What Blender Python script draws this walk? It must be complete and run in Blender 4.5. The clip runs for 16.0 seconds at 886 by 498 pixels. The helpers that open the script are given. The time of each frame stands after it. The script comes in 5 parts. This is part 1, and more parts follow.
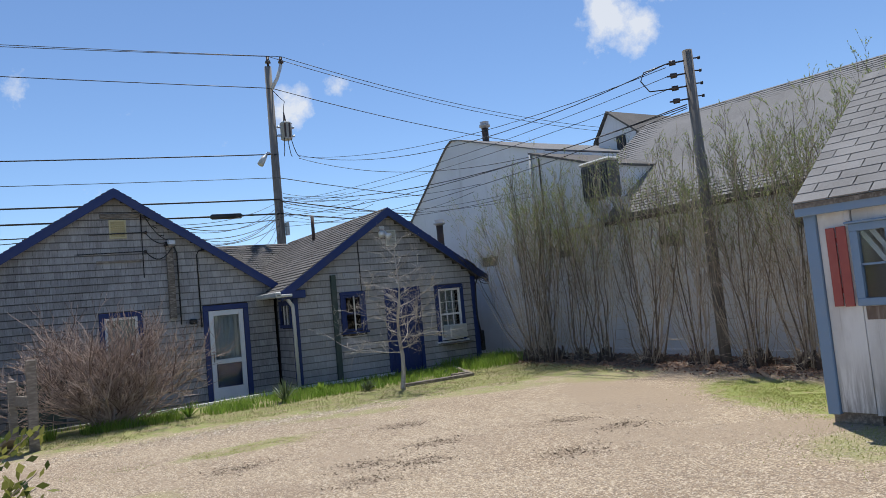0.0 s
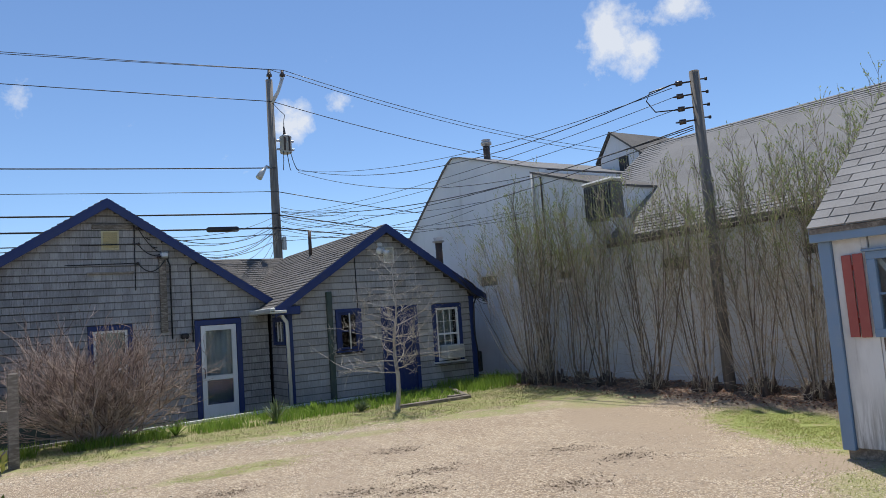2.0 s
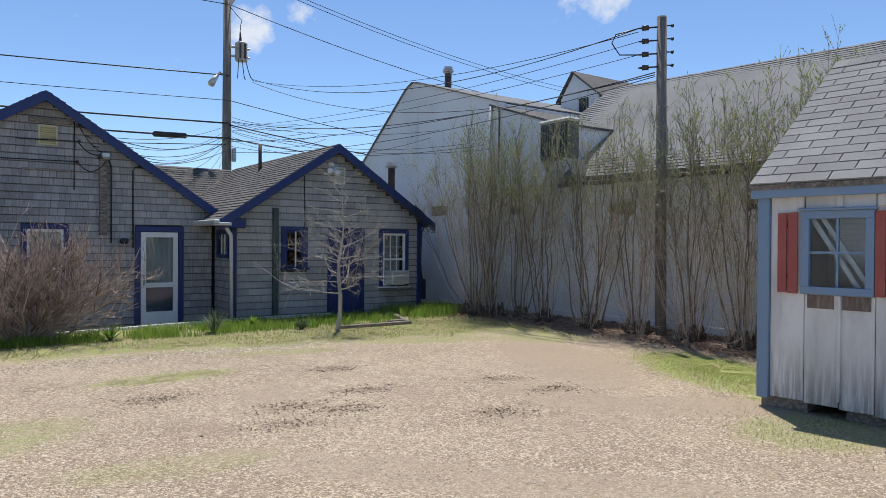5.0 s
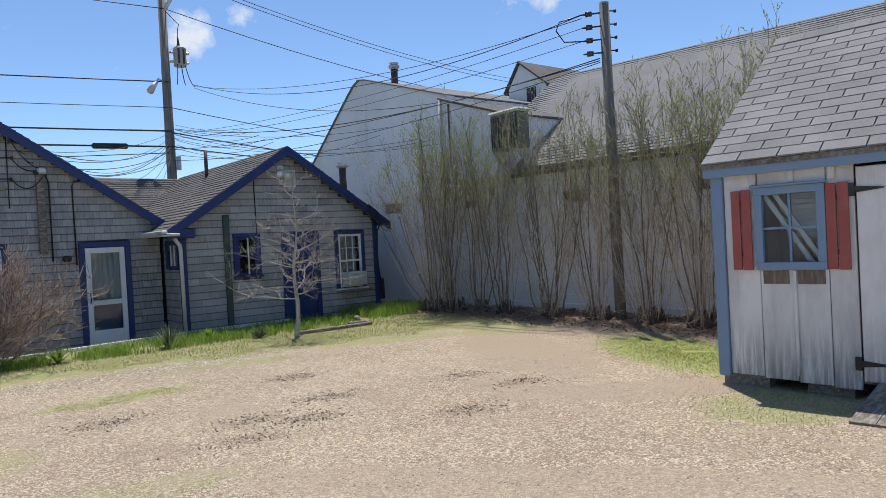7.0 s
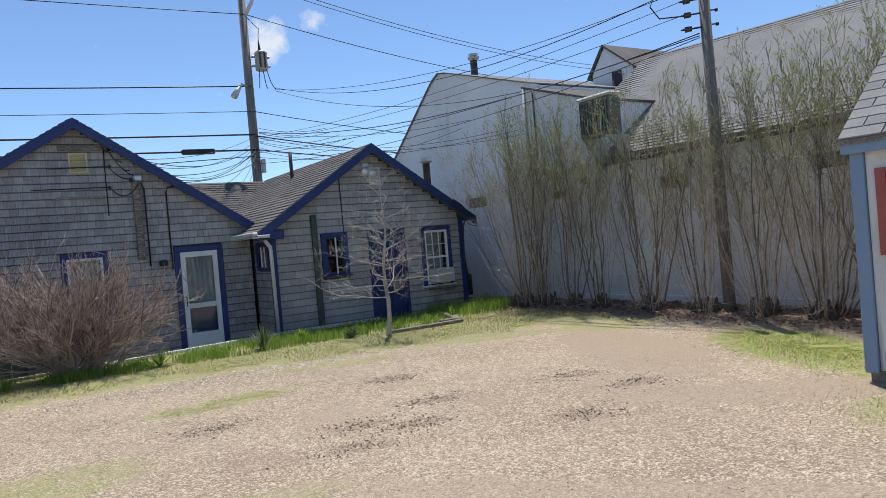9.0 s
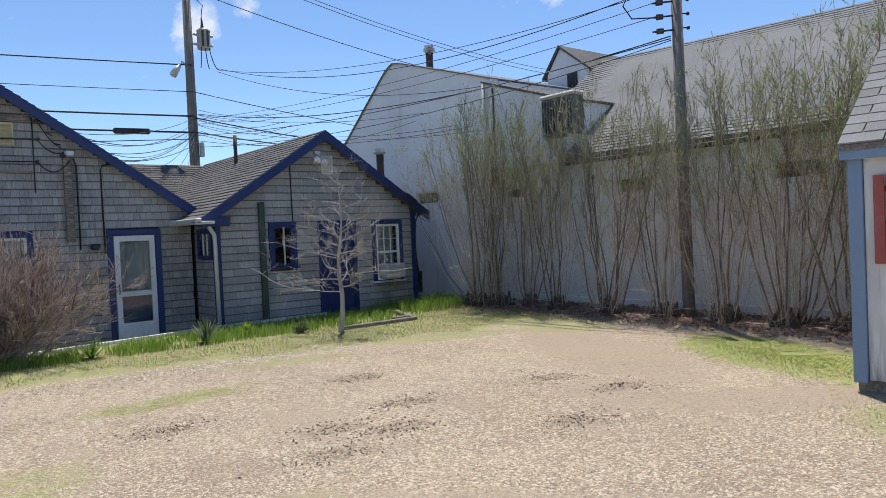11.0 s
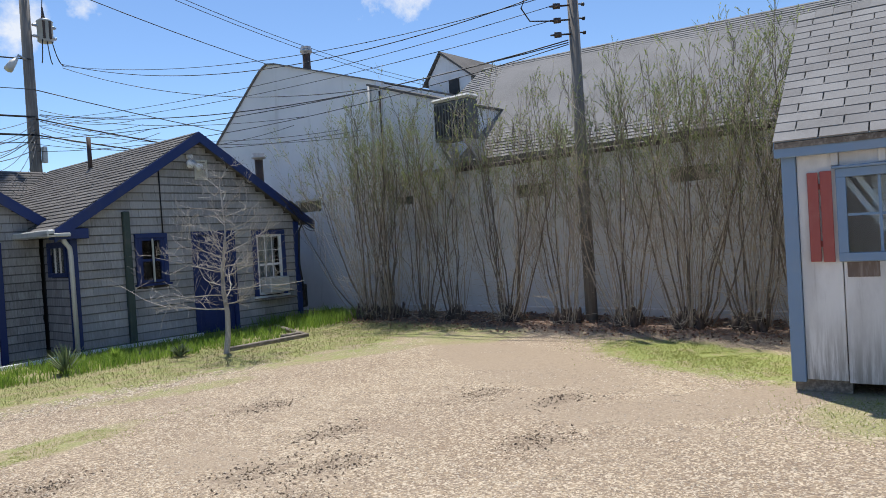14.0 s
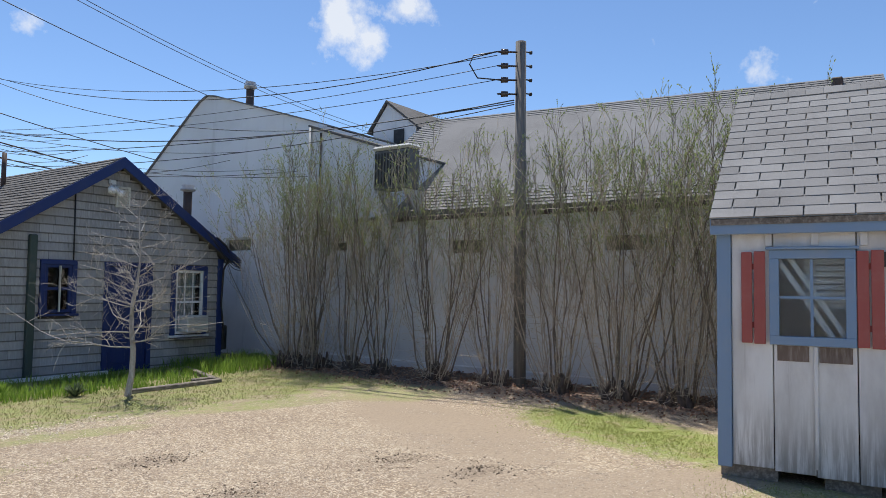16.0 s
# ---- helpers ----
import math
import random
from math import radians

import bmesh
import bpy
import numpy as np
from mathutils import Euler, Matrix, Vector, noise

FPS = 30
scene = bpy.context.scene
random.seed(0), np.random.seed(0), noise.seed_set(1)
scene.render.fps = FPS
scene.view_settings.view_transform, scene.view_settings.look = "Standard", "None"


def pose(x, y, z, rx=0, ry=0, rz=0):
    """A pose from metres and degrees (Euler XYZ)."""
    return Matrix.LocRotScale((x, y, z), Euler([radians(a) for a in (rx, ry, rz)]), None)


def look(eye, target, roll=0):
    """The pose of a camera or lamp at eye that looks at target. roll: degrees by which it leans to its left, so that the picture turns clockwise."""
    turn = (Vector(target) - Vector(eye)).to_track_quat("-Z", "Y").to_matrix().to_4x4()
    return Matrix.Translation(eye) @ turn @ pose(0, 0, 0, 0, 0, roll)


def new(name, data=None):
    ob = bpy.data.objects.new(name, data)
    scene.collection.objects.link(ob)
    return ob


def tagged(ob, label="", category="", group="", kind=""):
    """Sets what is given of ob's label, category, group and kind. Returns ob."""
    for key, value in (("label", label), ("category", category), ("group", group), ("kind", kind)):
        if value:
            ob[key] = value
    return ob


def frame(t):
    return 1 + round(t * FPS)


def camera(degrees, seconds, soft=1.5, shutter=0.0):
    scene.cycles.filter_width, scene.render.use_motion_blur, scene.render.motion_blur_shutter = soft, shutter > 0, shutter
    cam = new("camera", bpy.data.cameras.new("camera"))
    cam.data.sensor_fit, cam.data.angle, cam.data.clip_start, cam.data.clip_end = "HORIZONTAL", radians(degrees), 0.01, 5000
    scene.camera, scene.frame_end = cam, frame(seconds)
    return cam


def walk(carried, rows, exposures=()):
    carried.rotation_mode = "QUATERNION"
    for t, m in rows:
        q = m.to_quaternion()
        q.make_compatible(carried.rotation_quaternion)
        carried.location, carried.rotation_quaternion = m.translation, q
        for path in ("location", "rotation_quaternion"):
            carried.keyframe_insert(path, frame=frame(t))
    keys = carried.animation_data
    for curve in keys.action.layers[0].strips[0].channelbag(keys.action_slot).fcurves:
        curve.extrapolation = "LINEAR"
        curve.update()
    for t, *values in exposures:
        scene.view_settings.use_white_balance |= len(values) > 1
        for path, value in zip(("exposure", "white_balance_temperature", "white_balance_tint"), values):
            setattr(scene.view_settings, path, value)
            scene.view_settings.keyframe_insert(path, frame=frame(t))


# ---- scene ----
cam = camera(64.1, 16.0, soft=0.8)
PATH = [
    (0, (-0.349, 0.49, 1.606), (0.688, 2.194, 1.748), -5.4),
    (0.5, (-0.209, 0.528, 1.603), (0.573, 2.364, 1.731), -4.1),
    (1, (-0.147, 0.567, 1.595), (0.591, 2.425, 1.653), -4.0),
    (1.5, (-0.205, 0.659, 1.629), (0.685, 2.448, 1.717), -3.9),
    (2, (-0.214, 0.747, 1.644), (0.829, 2.442, 1.835), -4.2),
    (2.5, (-0.163, 0.711, 1.632), (1.02, 2.311, 1.835), -4.1),
    (3, (-0.147, 0.677, 1.642), (1.09, 2.24, 1.806), -2.6),
    (3.5, (-0.15, 0.688, 1.632), (1.071, 2.268, 1.744), -0.6),
    (4, (-0.167, 0.715, 1.617), (1.044, 2.305, 1.665), 0.1),
    (4.5, (-0.188, 0.736, 1.619), (0.996, 2.348, 1.638), 0.5),
    (5, (-0.18, 0.743, 1.622), (0.978, 2.374, 1.608), 0.4),
    (7.5, (-0.074, 0.948, 1.634), (1.19, 2.498, 1.604), -3.5),
    (8, (-0.059, 1.081, 1.631), (1.115, 2.7, 1.598), -5.3),
    (8.5, (-0.017, 1.254, 1.667), (1.015, 2.967, 1.665), -6.2),
    (9, (-0.076, 1.345, 1.652), (1.005, 3.028, 1.623), -4.9),
    (11.5, (-0.305, 2.238, 1.614), (1.035, 3.722, 1.556), -2.0),
    (12, (-0.364, 2.404, 1.61), (1.091, 3.775, 1.532), -1.9),
    (12.5, (-0.301, 2.536, 1.59), (1.148, 3.911, 1.502), -1.2),
    (13, (-0.177, 2.666, 1.595), (1.243, 4.073, 1.532), -0.9),
    (13.5, (-0.21, 2.811, 1.591), (1.252, 4.176, 1.548), -2.8),
    (14, (-0.233, 2.999, 1.584), (1.294, 4.29, 1.551), -3.5),
    (14.5, (-0.197, 3.06, 1.576), (1.309, 4.376, 1.539), -2.1),
    (15, (-0.041, 3.112, 1.581), (1.447, 4.447, 1.627), -0.3),
    (15.5, (0.073, 3.151, 1.604), (1.637, 4.392, 1.73), 0.6),
    (16, (0.098, 3.148, 1.612), (1.733, 4.295, 1.719), 0.8),
]
walk(cam, [(t, look(eye, target, roll)) for t, eye, target, roll in PATH], exposures=[(0, 0.0), (3.5, 0.0), (5, 0.05), (9, 0.08), (11.5, 0.15), (14.5, 0.15), (16, 0.1)])

# ---- world, sun ----
SUN = Vector((0.56, 0.78, 2.28)).normalized()
elev = math.asin(SUN.z)
azim = math.atan2(SUN.x, SUN.y)
world = bpy.data.worlds.new("sky")
scene.world = world
world.use_nodes = True
wt = world.node_tree
wt.nodes.clear()
w_out = wt.nodes.new("ShaderNodeOutputWorld")
w_bg = wt.nodes.new("ShaderNodeBackground")
w_sky = wt.nodes.new("ShaderNodeTexSky")
w_sky.sky_type, w_sky.sun_disc = "NISHITA", False
w_sky.sun_elevation, w_sky.sun_rotation = elev, azim
w_sky.air_density, w_sky.dust_density, w_sky.ozone_density = 0.85, 0.0, 6.0
w_bg.inputs["Strength"].default_value = 0.145
# a few small fair-weather clouds
w_geo = wt.nodes.new("ShaderNodeTexCoord")
w_noise = wt.nodes.new("ShaderNodeTexNoise")
w_noise.inputs["Scale"].default_value = 24.0
w_noise.inputs["Detail"].default_value = 7.0
w_noise.inputs["Roughness"].default_value = 0.62
wt.links.new(w_geo.outputs["Generated"], w_noise.inputs["Vector"])
last = None
for cx, cy, cz, rad, amount in ((0.681, 0.643, 0.351, 0.062, 1.0), (0.707, 0.626, 0.328, 0.05, 0.95), (0.728, 0.577, 0.371, 0.06, 0.7), (0.33, 0.902, 0.277, 0.05, 0.85),
                                (0.324, 0.9, 0.292, 0.04, 0.7), (0.381, 0.875, 0.3, 0.04, 0.5), (0.943, 0.169, 0.287, 0.04, 0.45), (0.008, 0.955, 0.296, 0.05, 0.45)):
    dist = wt.nodes.new("ShaderNodeVectorMath")
    dist.operation = "DISTANCE"
    d = Vector((cx, cy, cz)).normalized()
    dist.inputs[1].default_value = d
    wt.links.new(w_geo.outputs["Generated"], dist.inputs[0])
    mr = wt.nodes.new("ShaderNodeMapRange")
    mr.inputs["From Min"].default_value, mr.inputs["From Max"].default_value = rad, 0.0
    mr.inputs["To Min"].default_value, mr.inputs["To Max"].default_value = 0.0, amount
    wt.links.new(dist.outputs["Value"], mr.inputs["Value"])
    if last is None:
        last = mr.outputs[0]
    else:
        mx = wt.nodes.new("ShaderNodeMath")
        mx.operation = "MAXIMUM"
        wt.links.new(last, mx.inputs[0])
        wt.links.new(mr.outputs[0], mx.inputs[1])
        last = mx.outputs[0]
c_add = wt.nodes.new("ShaderNodeMath")
c_add.operation = "MULTIPLY_ADD"
c_add.inputs[1].default_value, c_add.inputs[2].default_value = 0.62, -0.68
wt.links.new(last, c_add.inputs[0])
c_sum = wt.nodes.new("ShaderNodeMath")
wt.links.new(c_add.outputs[0], c_sum.inputs[0])
wt.links.new(w_noise.outputs["Fac"], c_sum.inputs[1])
c_map = wt.nodes.new("ShaderNodeMapRange")
c_map.inputs["From Min"].default_value, c_map.inputs["From Max"].default_value = 0.0, 0.26
c_map.inputs["To Max"].default_value = 0.85
wt.links.new(c_sum.outputs[0], c_map.inputs["Value"])
c_mix = wt.nodes.new("ShaderNodeMix")
c_mix.data_type = "RGBA"
c_mix.inputs["B"].default_value = (5.6, 5.8, 6.1, 1)
wt.links.new(c_map.outputs[0], c_mix.inputs["Factor"])
wt.links.new(w_sky.outputs["Color"], c_mix.inputs["A"])
wt.links.new(c_mix.outputs["Result"], w_bg.inputs["Color"])
wt.links.new(w_bg.outputs[0], w_out.inputs["Surface"])

sun = new("sun", bpy.data.lights.new("sun", "SUN"))
sun.data.energy, sun.data.angle, sun.data.color = 4.6, radians(0.53), (1.0, 0.955, 0.89)
sun.matrix_world = look((20, 25, 60), Vector((20, 25, 60)) - SUN)

# ---- materials ----


def M(name, rough=0.8, metal=0.0):
    """A new principled material: its tree, shader and a helper that adds nodes."""
    m = bpy.data.materials.new(name)
    m.use_nodes = True
    nt = m.node_tree
    p = nt.nodes["Principled BSDF"]
    p.inputs["Roughness"].default_value, p.inputs["Metallic"].default_value = rough, metal
    return m, nt, p


def put_in(nt, socket, value):
    if isinstance(value, bpy.types.NodeSocket):
        nt.links.new(value, socket)
    else:
        socket.default_value = value


def coords(nt, kind="Object", scale=(1, 1, 1)):
    tc = nt.nodes.new("ShaderNodeTexCoord")
    mp = nt.nodes.new("ShaderNodeMapping")
    mp.inputs["Scale"].default_value = scale
    nt.links.new(tc.outputs[kind], mp.inputs["Vector"])
    return mp.outputs[0]


def world_pos(nt, scale=(1, 1, 1)):
    g = nt.nodes.new("ShaderNodeNewGeometry")
    mp = nt.nodes.new("ShaderNodeMapping")
    mp.inputs["Scale"].default_value = scale
    nt.links.new(g.outputs["Position"], mp.inputs["Vector"])
    return mp.outputs[0]


def noise_tex(nt, vec, scale, detail=4.0, rough=0.55):
    n = nt.nodes.new("ShaderNodeTexNoise")
    n.inputs["Scale"].default_value, n.inputs["Detail"].default_value, n.inputs["Roughness"].default_value = scale, detail, rough
    nt.links.new(vec, n.inputs["Vector"])
    return n.outputs["Fac"]


def calc(nt, op, a, b=0.0, c=0.0):
    n = nt.nodes.new("ShaderNodeMath")
    n.operation = op
    for i, v in enumerate((a, b, c)):
        put_in(nt, n.inputs[i], v)
    return n.outputs[0]


def span(nt, v, lo, hi, a=0.0, b=1.0):
    n = nt.nodes.new("ShaderNodeMapRange")
    n.interpolation_type = "SMOOTHSTEP"
    for key, value in (("Value", v), ("From Min", lo), ("From Max", hi), ("To Min", a), ("To Max", b)):
        put_in(nt, n.inputs[key], value)
    return n.outputs[0]


def mix(nt, fac, a, b, blend="MIX"):
    n = nt.nodes.new("ShaderNodeMix")
    n.data_type, n.blend_type = "RGBA", blend
    put_in(nt, n.inputs["Factor"], fac)
    for key, v in (("A", a), ("B", b)):
        if isinstance(v, tuple) and len(v) == 3:
            v = (*v, 1)
        put_in(nt, n.inputs[key], v)
    return n.outputs["Result"]


def bump(nt, p, height, strength=0.3, distance=0.01):
    b = nt.nodes.new("ShaderNodeBump")
    b.inputs["Strength"].default_value, b.inputs["Distance"].default_value = strength, distance
    nt.links.new(height, b.inputs["Height"])
    nt.links.new(b.outputs[0], p.inputs["Normal"])


def rand_obj(nt):
    return nt.nodes.new("ShaderNodeObjectInfo").outputs["Random"]


def rand_island(nt):
    return nt.nodes.new("ShaderNodeNewGeometry").outputs["Random Per Island"]


def weathered(name, dark, mid, light, rough=0.85, grain=(6, 6, 60), bump_d=0.004, per_object=True, big=0.9):
    """Weathered wood or paint: streaky grain, blotches, and a tone of its own for each piece."""
    m, nt, p = M(name, rough)
    v = world_pos(nt, grain)
    g = noise_tex(nt, v, 1.0, 6.0, 0.65)
    blot = noise_tex(nt, world_pos(nt), big, 5.0)
    r = rand_obj(nt) if per_object else rand_island(nt)
    c = mix(nt, span(nt, blot, 0.35, 0.65), dark, mid)
    c = mix(nt, span(nt, g, 0.4, 0.72), c, light)
    tone = span(nt, r, 0.0, 1.0, 0.9, 1.1)
    comb = nt.nodes.new("ShaderNodeCombineColor")
    for i in range(3):
        nt.links.new(tone, comb.inputs[i])
    c = mix(nt, 1.0, c, comb.outputs[0], "MULTIPLY")
    put_in(nt, p.inputs["Base Color"], c)
    bump(nt, p, g, 0.5, bump_d)
    return m


def painted(name, colour, rough=0.55, dirt=(0.2, 0.18, 0.15), amount=0.25, scale=2.5, bump_d=0.002):
    m, nt, p = M(name, rough)
    v = world_pos(nt)
    a = noise_tex(nt, v, scale, 6.0, 0.62)
    b = noise_tex(nt, v, scale * 14, 4.0)
    f = calc(nt, "MULTIPLY", span(nt, a, 0.45, 0.75), amount)
    f = calc(nt, "MULTIPLY_ADD", span(nt, b, 0.5, 0.8), amount * 0.5, f)
    put_in(nt, p.inputs["Base Color"], mix(nt, f, colour, dirt))
    put_in(nt, p.inputs["Roughness"], span(nt, b, 0.3, 0.7, rough - 0.08, min(1, rough + 0.12)))
    bump(nt, p, b, 0.35, bump_d)
    return m


def glass_mat():
    m, nt, p = M("window_glass", 0.03)
    p.inputs["Base Color"].default_value = (0.85, 0.9, 0.9, 1)
    p.inputs["Transmission Weight"].default_value = 1.0
    p.inputs["IOR"].default_value = 1.45
    return m


def cedar(name, per_object):
    """Silvered cedar: streaks, pale and dark pieces, shade painted along the butt of every course."""
    m, nt, p = M(name, 0.9)
    g = noise_tex(nt, world_pos(nt, (34, 34, 2.5)), 1.0, 6.0, 0.68)
    blot = noise_tex(nt, world_pos(nt), 0.45, 5.0)
    r = rand_obj(nt) if per_object else rand_island(nt)
    c = mix(nt, span(nt, blot, 0.35, 0.65), (0.285, 0.275, 0.265), (0.385, 0.378, 0.37))
    c = mix(nt, span(nt, g, 0.42, 0.75, 0.0, 0.8), c, (0.46, 0.455, 0.445))
    c = mix(nt, span(nt, g, 0.42, 0.25, 0.0, 0.7), c, (0.13, 0.12, 0.108))
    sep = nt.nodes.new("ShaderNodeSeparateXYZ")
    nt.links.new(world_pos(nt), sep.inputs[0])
    # Shadow under each butt, darkened into the colour at every course height.
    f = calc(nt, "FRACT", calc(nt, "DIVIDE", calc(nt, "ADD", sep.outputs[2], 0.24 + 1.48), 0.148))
    butt_shade = calc(nt, "MAXIMUM", span(nt, f, 0.1, 0.02), span(nt, f, 0.86, 0.97))
    butt_shade = calc(nt, "MULTIPLY", butt_shade, span(nt, blot, 0.3, 0.6, 0.85, 0.6))
    c = mix(nt, butt_shade, c, (0.05, 0.046, 0.042))
    tone = span(nt, r, 0.0, 1.0, 0.86, 1.12)
    comb = nt.nodes.new("ShaderNodeCombineColor")
    for i in range(3):
        nt.links.new(tone, comb.inputs[i])
    put_in(nt, p.inputs["Base Color"], mix(nt, 1.0, c, comb.outputs[0], "MULTIPLY"))
    bump(nt, p, g, 0.5, 0.004)
    return m


def leaf_mat(name, a, b, trans=0.35, rough=0.5):
    m, nt, p = M(name, rough)
    c = mix(nt, rand_island(nt), a, b)
    put_in(nt, p.inputs["Base Color"], c)
    t = nt.nodes.new("ShaderNodeBsdfTranslucent")
    nt.links.new(c, t.inputs["Color"])
    mixer = nt.nodes.new("ShaderNodeMixShader")
    mixer.inputs[0].default_value = trans
    nt.links.new(p.outputs[0], mixer.inputs[1])
    nt.links.new(t.outputs[0], mixer.inputs[2])
    nt.links.new(mixer.outputs[0], nt.nodes["Material Output"].inputs["Surface"])
    return m


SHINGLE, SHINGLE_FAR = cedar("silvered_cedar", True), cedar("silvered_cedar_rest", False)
BACKING = painted("dark_sheathing", (0.05, 0.045, 0.04), 0.9)
NAVY = painted("navy_paint", (0.011, 0.03, 0.135), 0.5, (0.05, 0.055, 0.09), 0.35)
WHITE = painted("white_paint", (0.76, 0.77, 0.76), 0.45, (0.4, 0.38, 0.33), 0.3)
GREENPIPE = painted("green_grey_paint", (0.045, 0.07, 0.06), 0.6)
ALU = painted("weathered_aluminium", (0.6, 0.6, 0.56), 0.4, (0.3, 0.28, 0.24), 0.3)
CREAM = painted("cream_vent_paint", (0.55, 0.5, 0.3), 0.55)
GLASS = glass_mat()
# Near-black inner walls and floors: the rooms' shade is put into the colour.
DARKROOM = painted("room_shade_black", (0.03, 0.03, 0.032), 0.9)
# Olive tone of the transom panes' reflection, painted on a sheet behind the glass.
PANE_REFLECTION = painted("olive_pane_reflection", (0.19, 0.18, 0.12), 0.95)
CURTAIN = painted("curtain_cloth", (0.3, 0.33, 0.33), 0.95)
ROOF = weathered("asphalt_shingle", (0.09, 0.083, 0.076), (0.13, 0.12, 0.11), (0.18, 0.17, 0.158), 0.95, (90, 90, 90), 0.003, False, 1.4)
SHEDROOF = weathered("pale_asphalt_shingle", (0.18, 0.172, 0.165), (0.235, 0.228, 0.22), (0.3, 0.295, 0.285), 0.95, (120, 120, 120), 0.003, True, 1.6)
BIGROOF = weathered("grey_asphalt_shingle", (0.16, 0.156, 0.152), (0.21, 0.206, 0.202), (0.27, 0.265, 0.26), 0.95, (60, 60, 60), 0.003, False, 0.8)
STEEL = painted("galvanised_steel", (0.5, 0.51, 0.52), 0.38, (0.25, 0.2, 0.17), 0.35)
STEEL.node_tree.nodes["Principled BSDF"].inputs["Metallic"].default_value = 0.7
RUSTPIPE = painted("dark_rusty_flue", (0.06, 0.045, 0.04), 0.65, (0.18, 0.08, 0.04), 0.5)
POLEWOOD = weathered("weathered_pole_wood", (0.13, 0.115, 0.1), (0.19, 0.172, 0.152), (0.27, 0.25, 0.225), 0.9, (30, 30, 1.2), 0.006)
TIMBER = weathered("grey_timber", (0.12, 0.1, 0.08), (0.22, 0.19, 0.155), (0.34, 0.3, 0.25), 0.9, (8, 30, 30), 0.005)
CABLE = painted("black_cable", (0.018, 0.018, 0.02), 0.5)
PORCELAIN = painted("dark_porcelain", (0.05, 0.035, 0.03), 0.25)
TRANSFORMER = painted("grey_transformer_paint", (0.42, 0.45, 0.45), 0.45)
SHEDTRIM = painted("blue_grey_paint", (0.2, 0.3, 0.43), 0.55, (0.3, 0.33, 0.36), 0.4)
SHUTTER = painted("brick_red_paint", (0.36, 0.085, 0.07), 0.6, (0.45, 0.2, 0.16), 0.4)
IRON = painted("black_iron", (0.015, 0.015, 0.016), 0.5)
CONCRETE = painted("worn_concrete", (0.42, 0.4, 0.36), 0.9, (0.2, 0.19, 0.16), 0.5, 3.0, 0.004)
BARK = weathered("shrub_bark", (0.2, 0.155, 0.11), (0.34, 0.275, 0.205), (0.5, 0.43, 0.34), 0.85, (20, 20, 5), 0.002, False, 3)
TWIG = leaf_mat("bare_twig_bark", (0.13, 0.085, 0.068), (0.58, 0.46, 0.39), 0.0, 0.75)
TREEBARK = weathered("young_tree_bark", (0.24, 0.215, 0.19), (0.38, 0.35, 0.315), (0.52, 0.49, 0.45), 0.75, (30, 30, 8), 0.002, False, 3)


BUDS = leaf_mat("spring_leaf", (0.17, 0.22, 0.07), (0.42, 0.47, 0.2), 0.55)
STEM = leaf_mat("shrub_stem", (0.14, 0.108, 0.08), (0.7, 0.59, 0.46), 0.0, 0.6)
OLDSTEM = leaf_mat("old_shrub_stem", (0.07, 0.055, 0.042), (0.24, 0.19, 0.145), 0.0, 0.8)
DRYTWIG = leaf_mat("dry_twig", (0.3, 0.23, 0.16), (0.8, 0.69, 0.53), 0.0, 0.6)
YUCCA = leaf_mat("dull_spike_leaf", (0.07, 0.11, 0.05), (0.2, 0.25, 0.13), 0.25, 0.45)
DEBRIS = leaf_mat("dark_bark_crumb", (0.07, 0.05, 0.035), (0.24, 0.18, 0.13), 0.0, 0.95)
TURF = leaf_mat("turf_blade", (0.2, 0.25, 0.05), (0.44, 0.44, 0.15), 0.35, 0.7)
WEED = leaf_mat("dark_weed", (0.11, 0.085, 0.05), (0.22, 0.175, 0.11), 0.1, 0.9)
UNIT = painted("dull_unit_paint", (0.13, 0.135, 0.13), 0.5, (0.07, 0.065, 0.06), 0.5)
HOLLY = leaf_mat("glossy_holly_leaf", (0.045, 0.085, 0.02), (0.36, 0.36, 0.09), 0.35, 0.16)
GRASS = leaf_mat("grass_blade", (0.12, 0.23, 0.03), (0.3, 0.42, 0.08), 0.55, 0.5)
LAWN = leaf_mat("dry_lawn_blade", (0.14, 0.17, 0.045), (0.4, 0.35, 0.16), 0.3, 0.7)
LITTER = leaf_mat("dead_leaf", (0.15, 0.08, 0.05), (0.5, 0.31, 0.21), 0.15, 0.7)


def stone_mat():
    m, nt, p = M("gravel_stone", 0.8)
    ramp = nt.nodes.new("ShaderNodeValToRGB")
    nt.links.new(rand_island(nt), ramp.inputs[0])
    e = ramp.color_ramp.elements
    e[0].color, e[1].color = (0.28, 0.21, 0.145, 1), (0.74, 0.64, 0.48, 1)
    for pos, col in ((0.2, (0.35, 0.275, 0.2, 1)), (0.55, (0.47, 0.385, 0.285, 1)), (0.8, (0.6, 0.515, 0.405, 1))):
        e.new(pos).color = col
    nt.links.new(ramp.outputs[0], p.inputs["Base Color"])
    bump(nt, p, noise_tex(nt, world_pos(nt), 300.0), 0.4, 0.002)
    return m


STONE = stone_mat()


DARKSPOTS = ((3.64, 7.62), (5.39, 7.35), (3.93, 9.0), (2.67, 7.3), (4.23, 6.0), (2.35, 6.66), (1.57, 8.4), (3.1, 6.9), (5.45, 6.5))


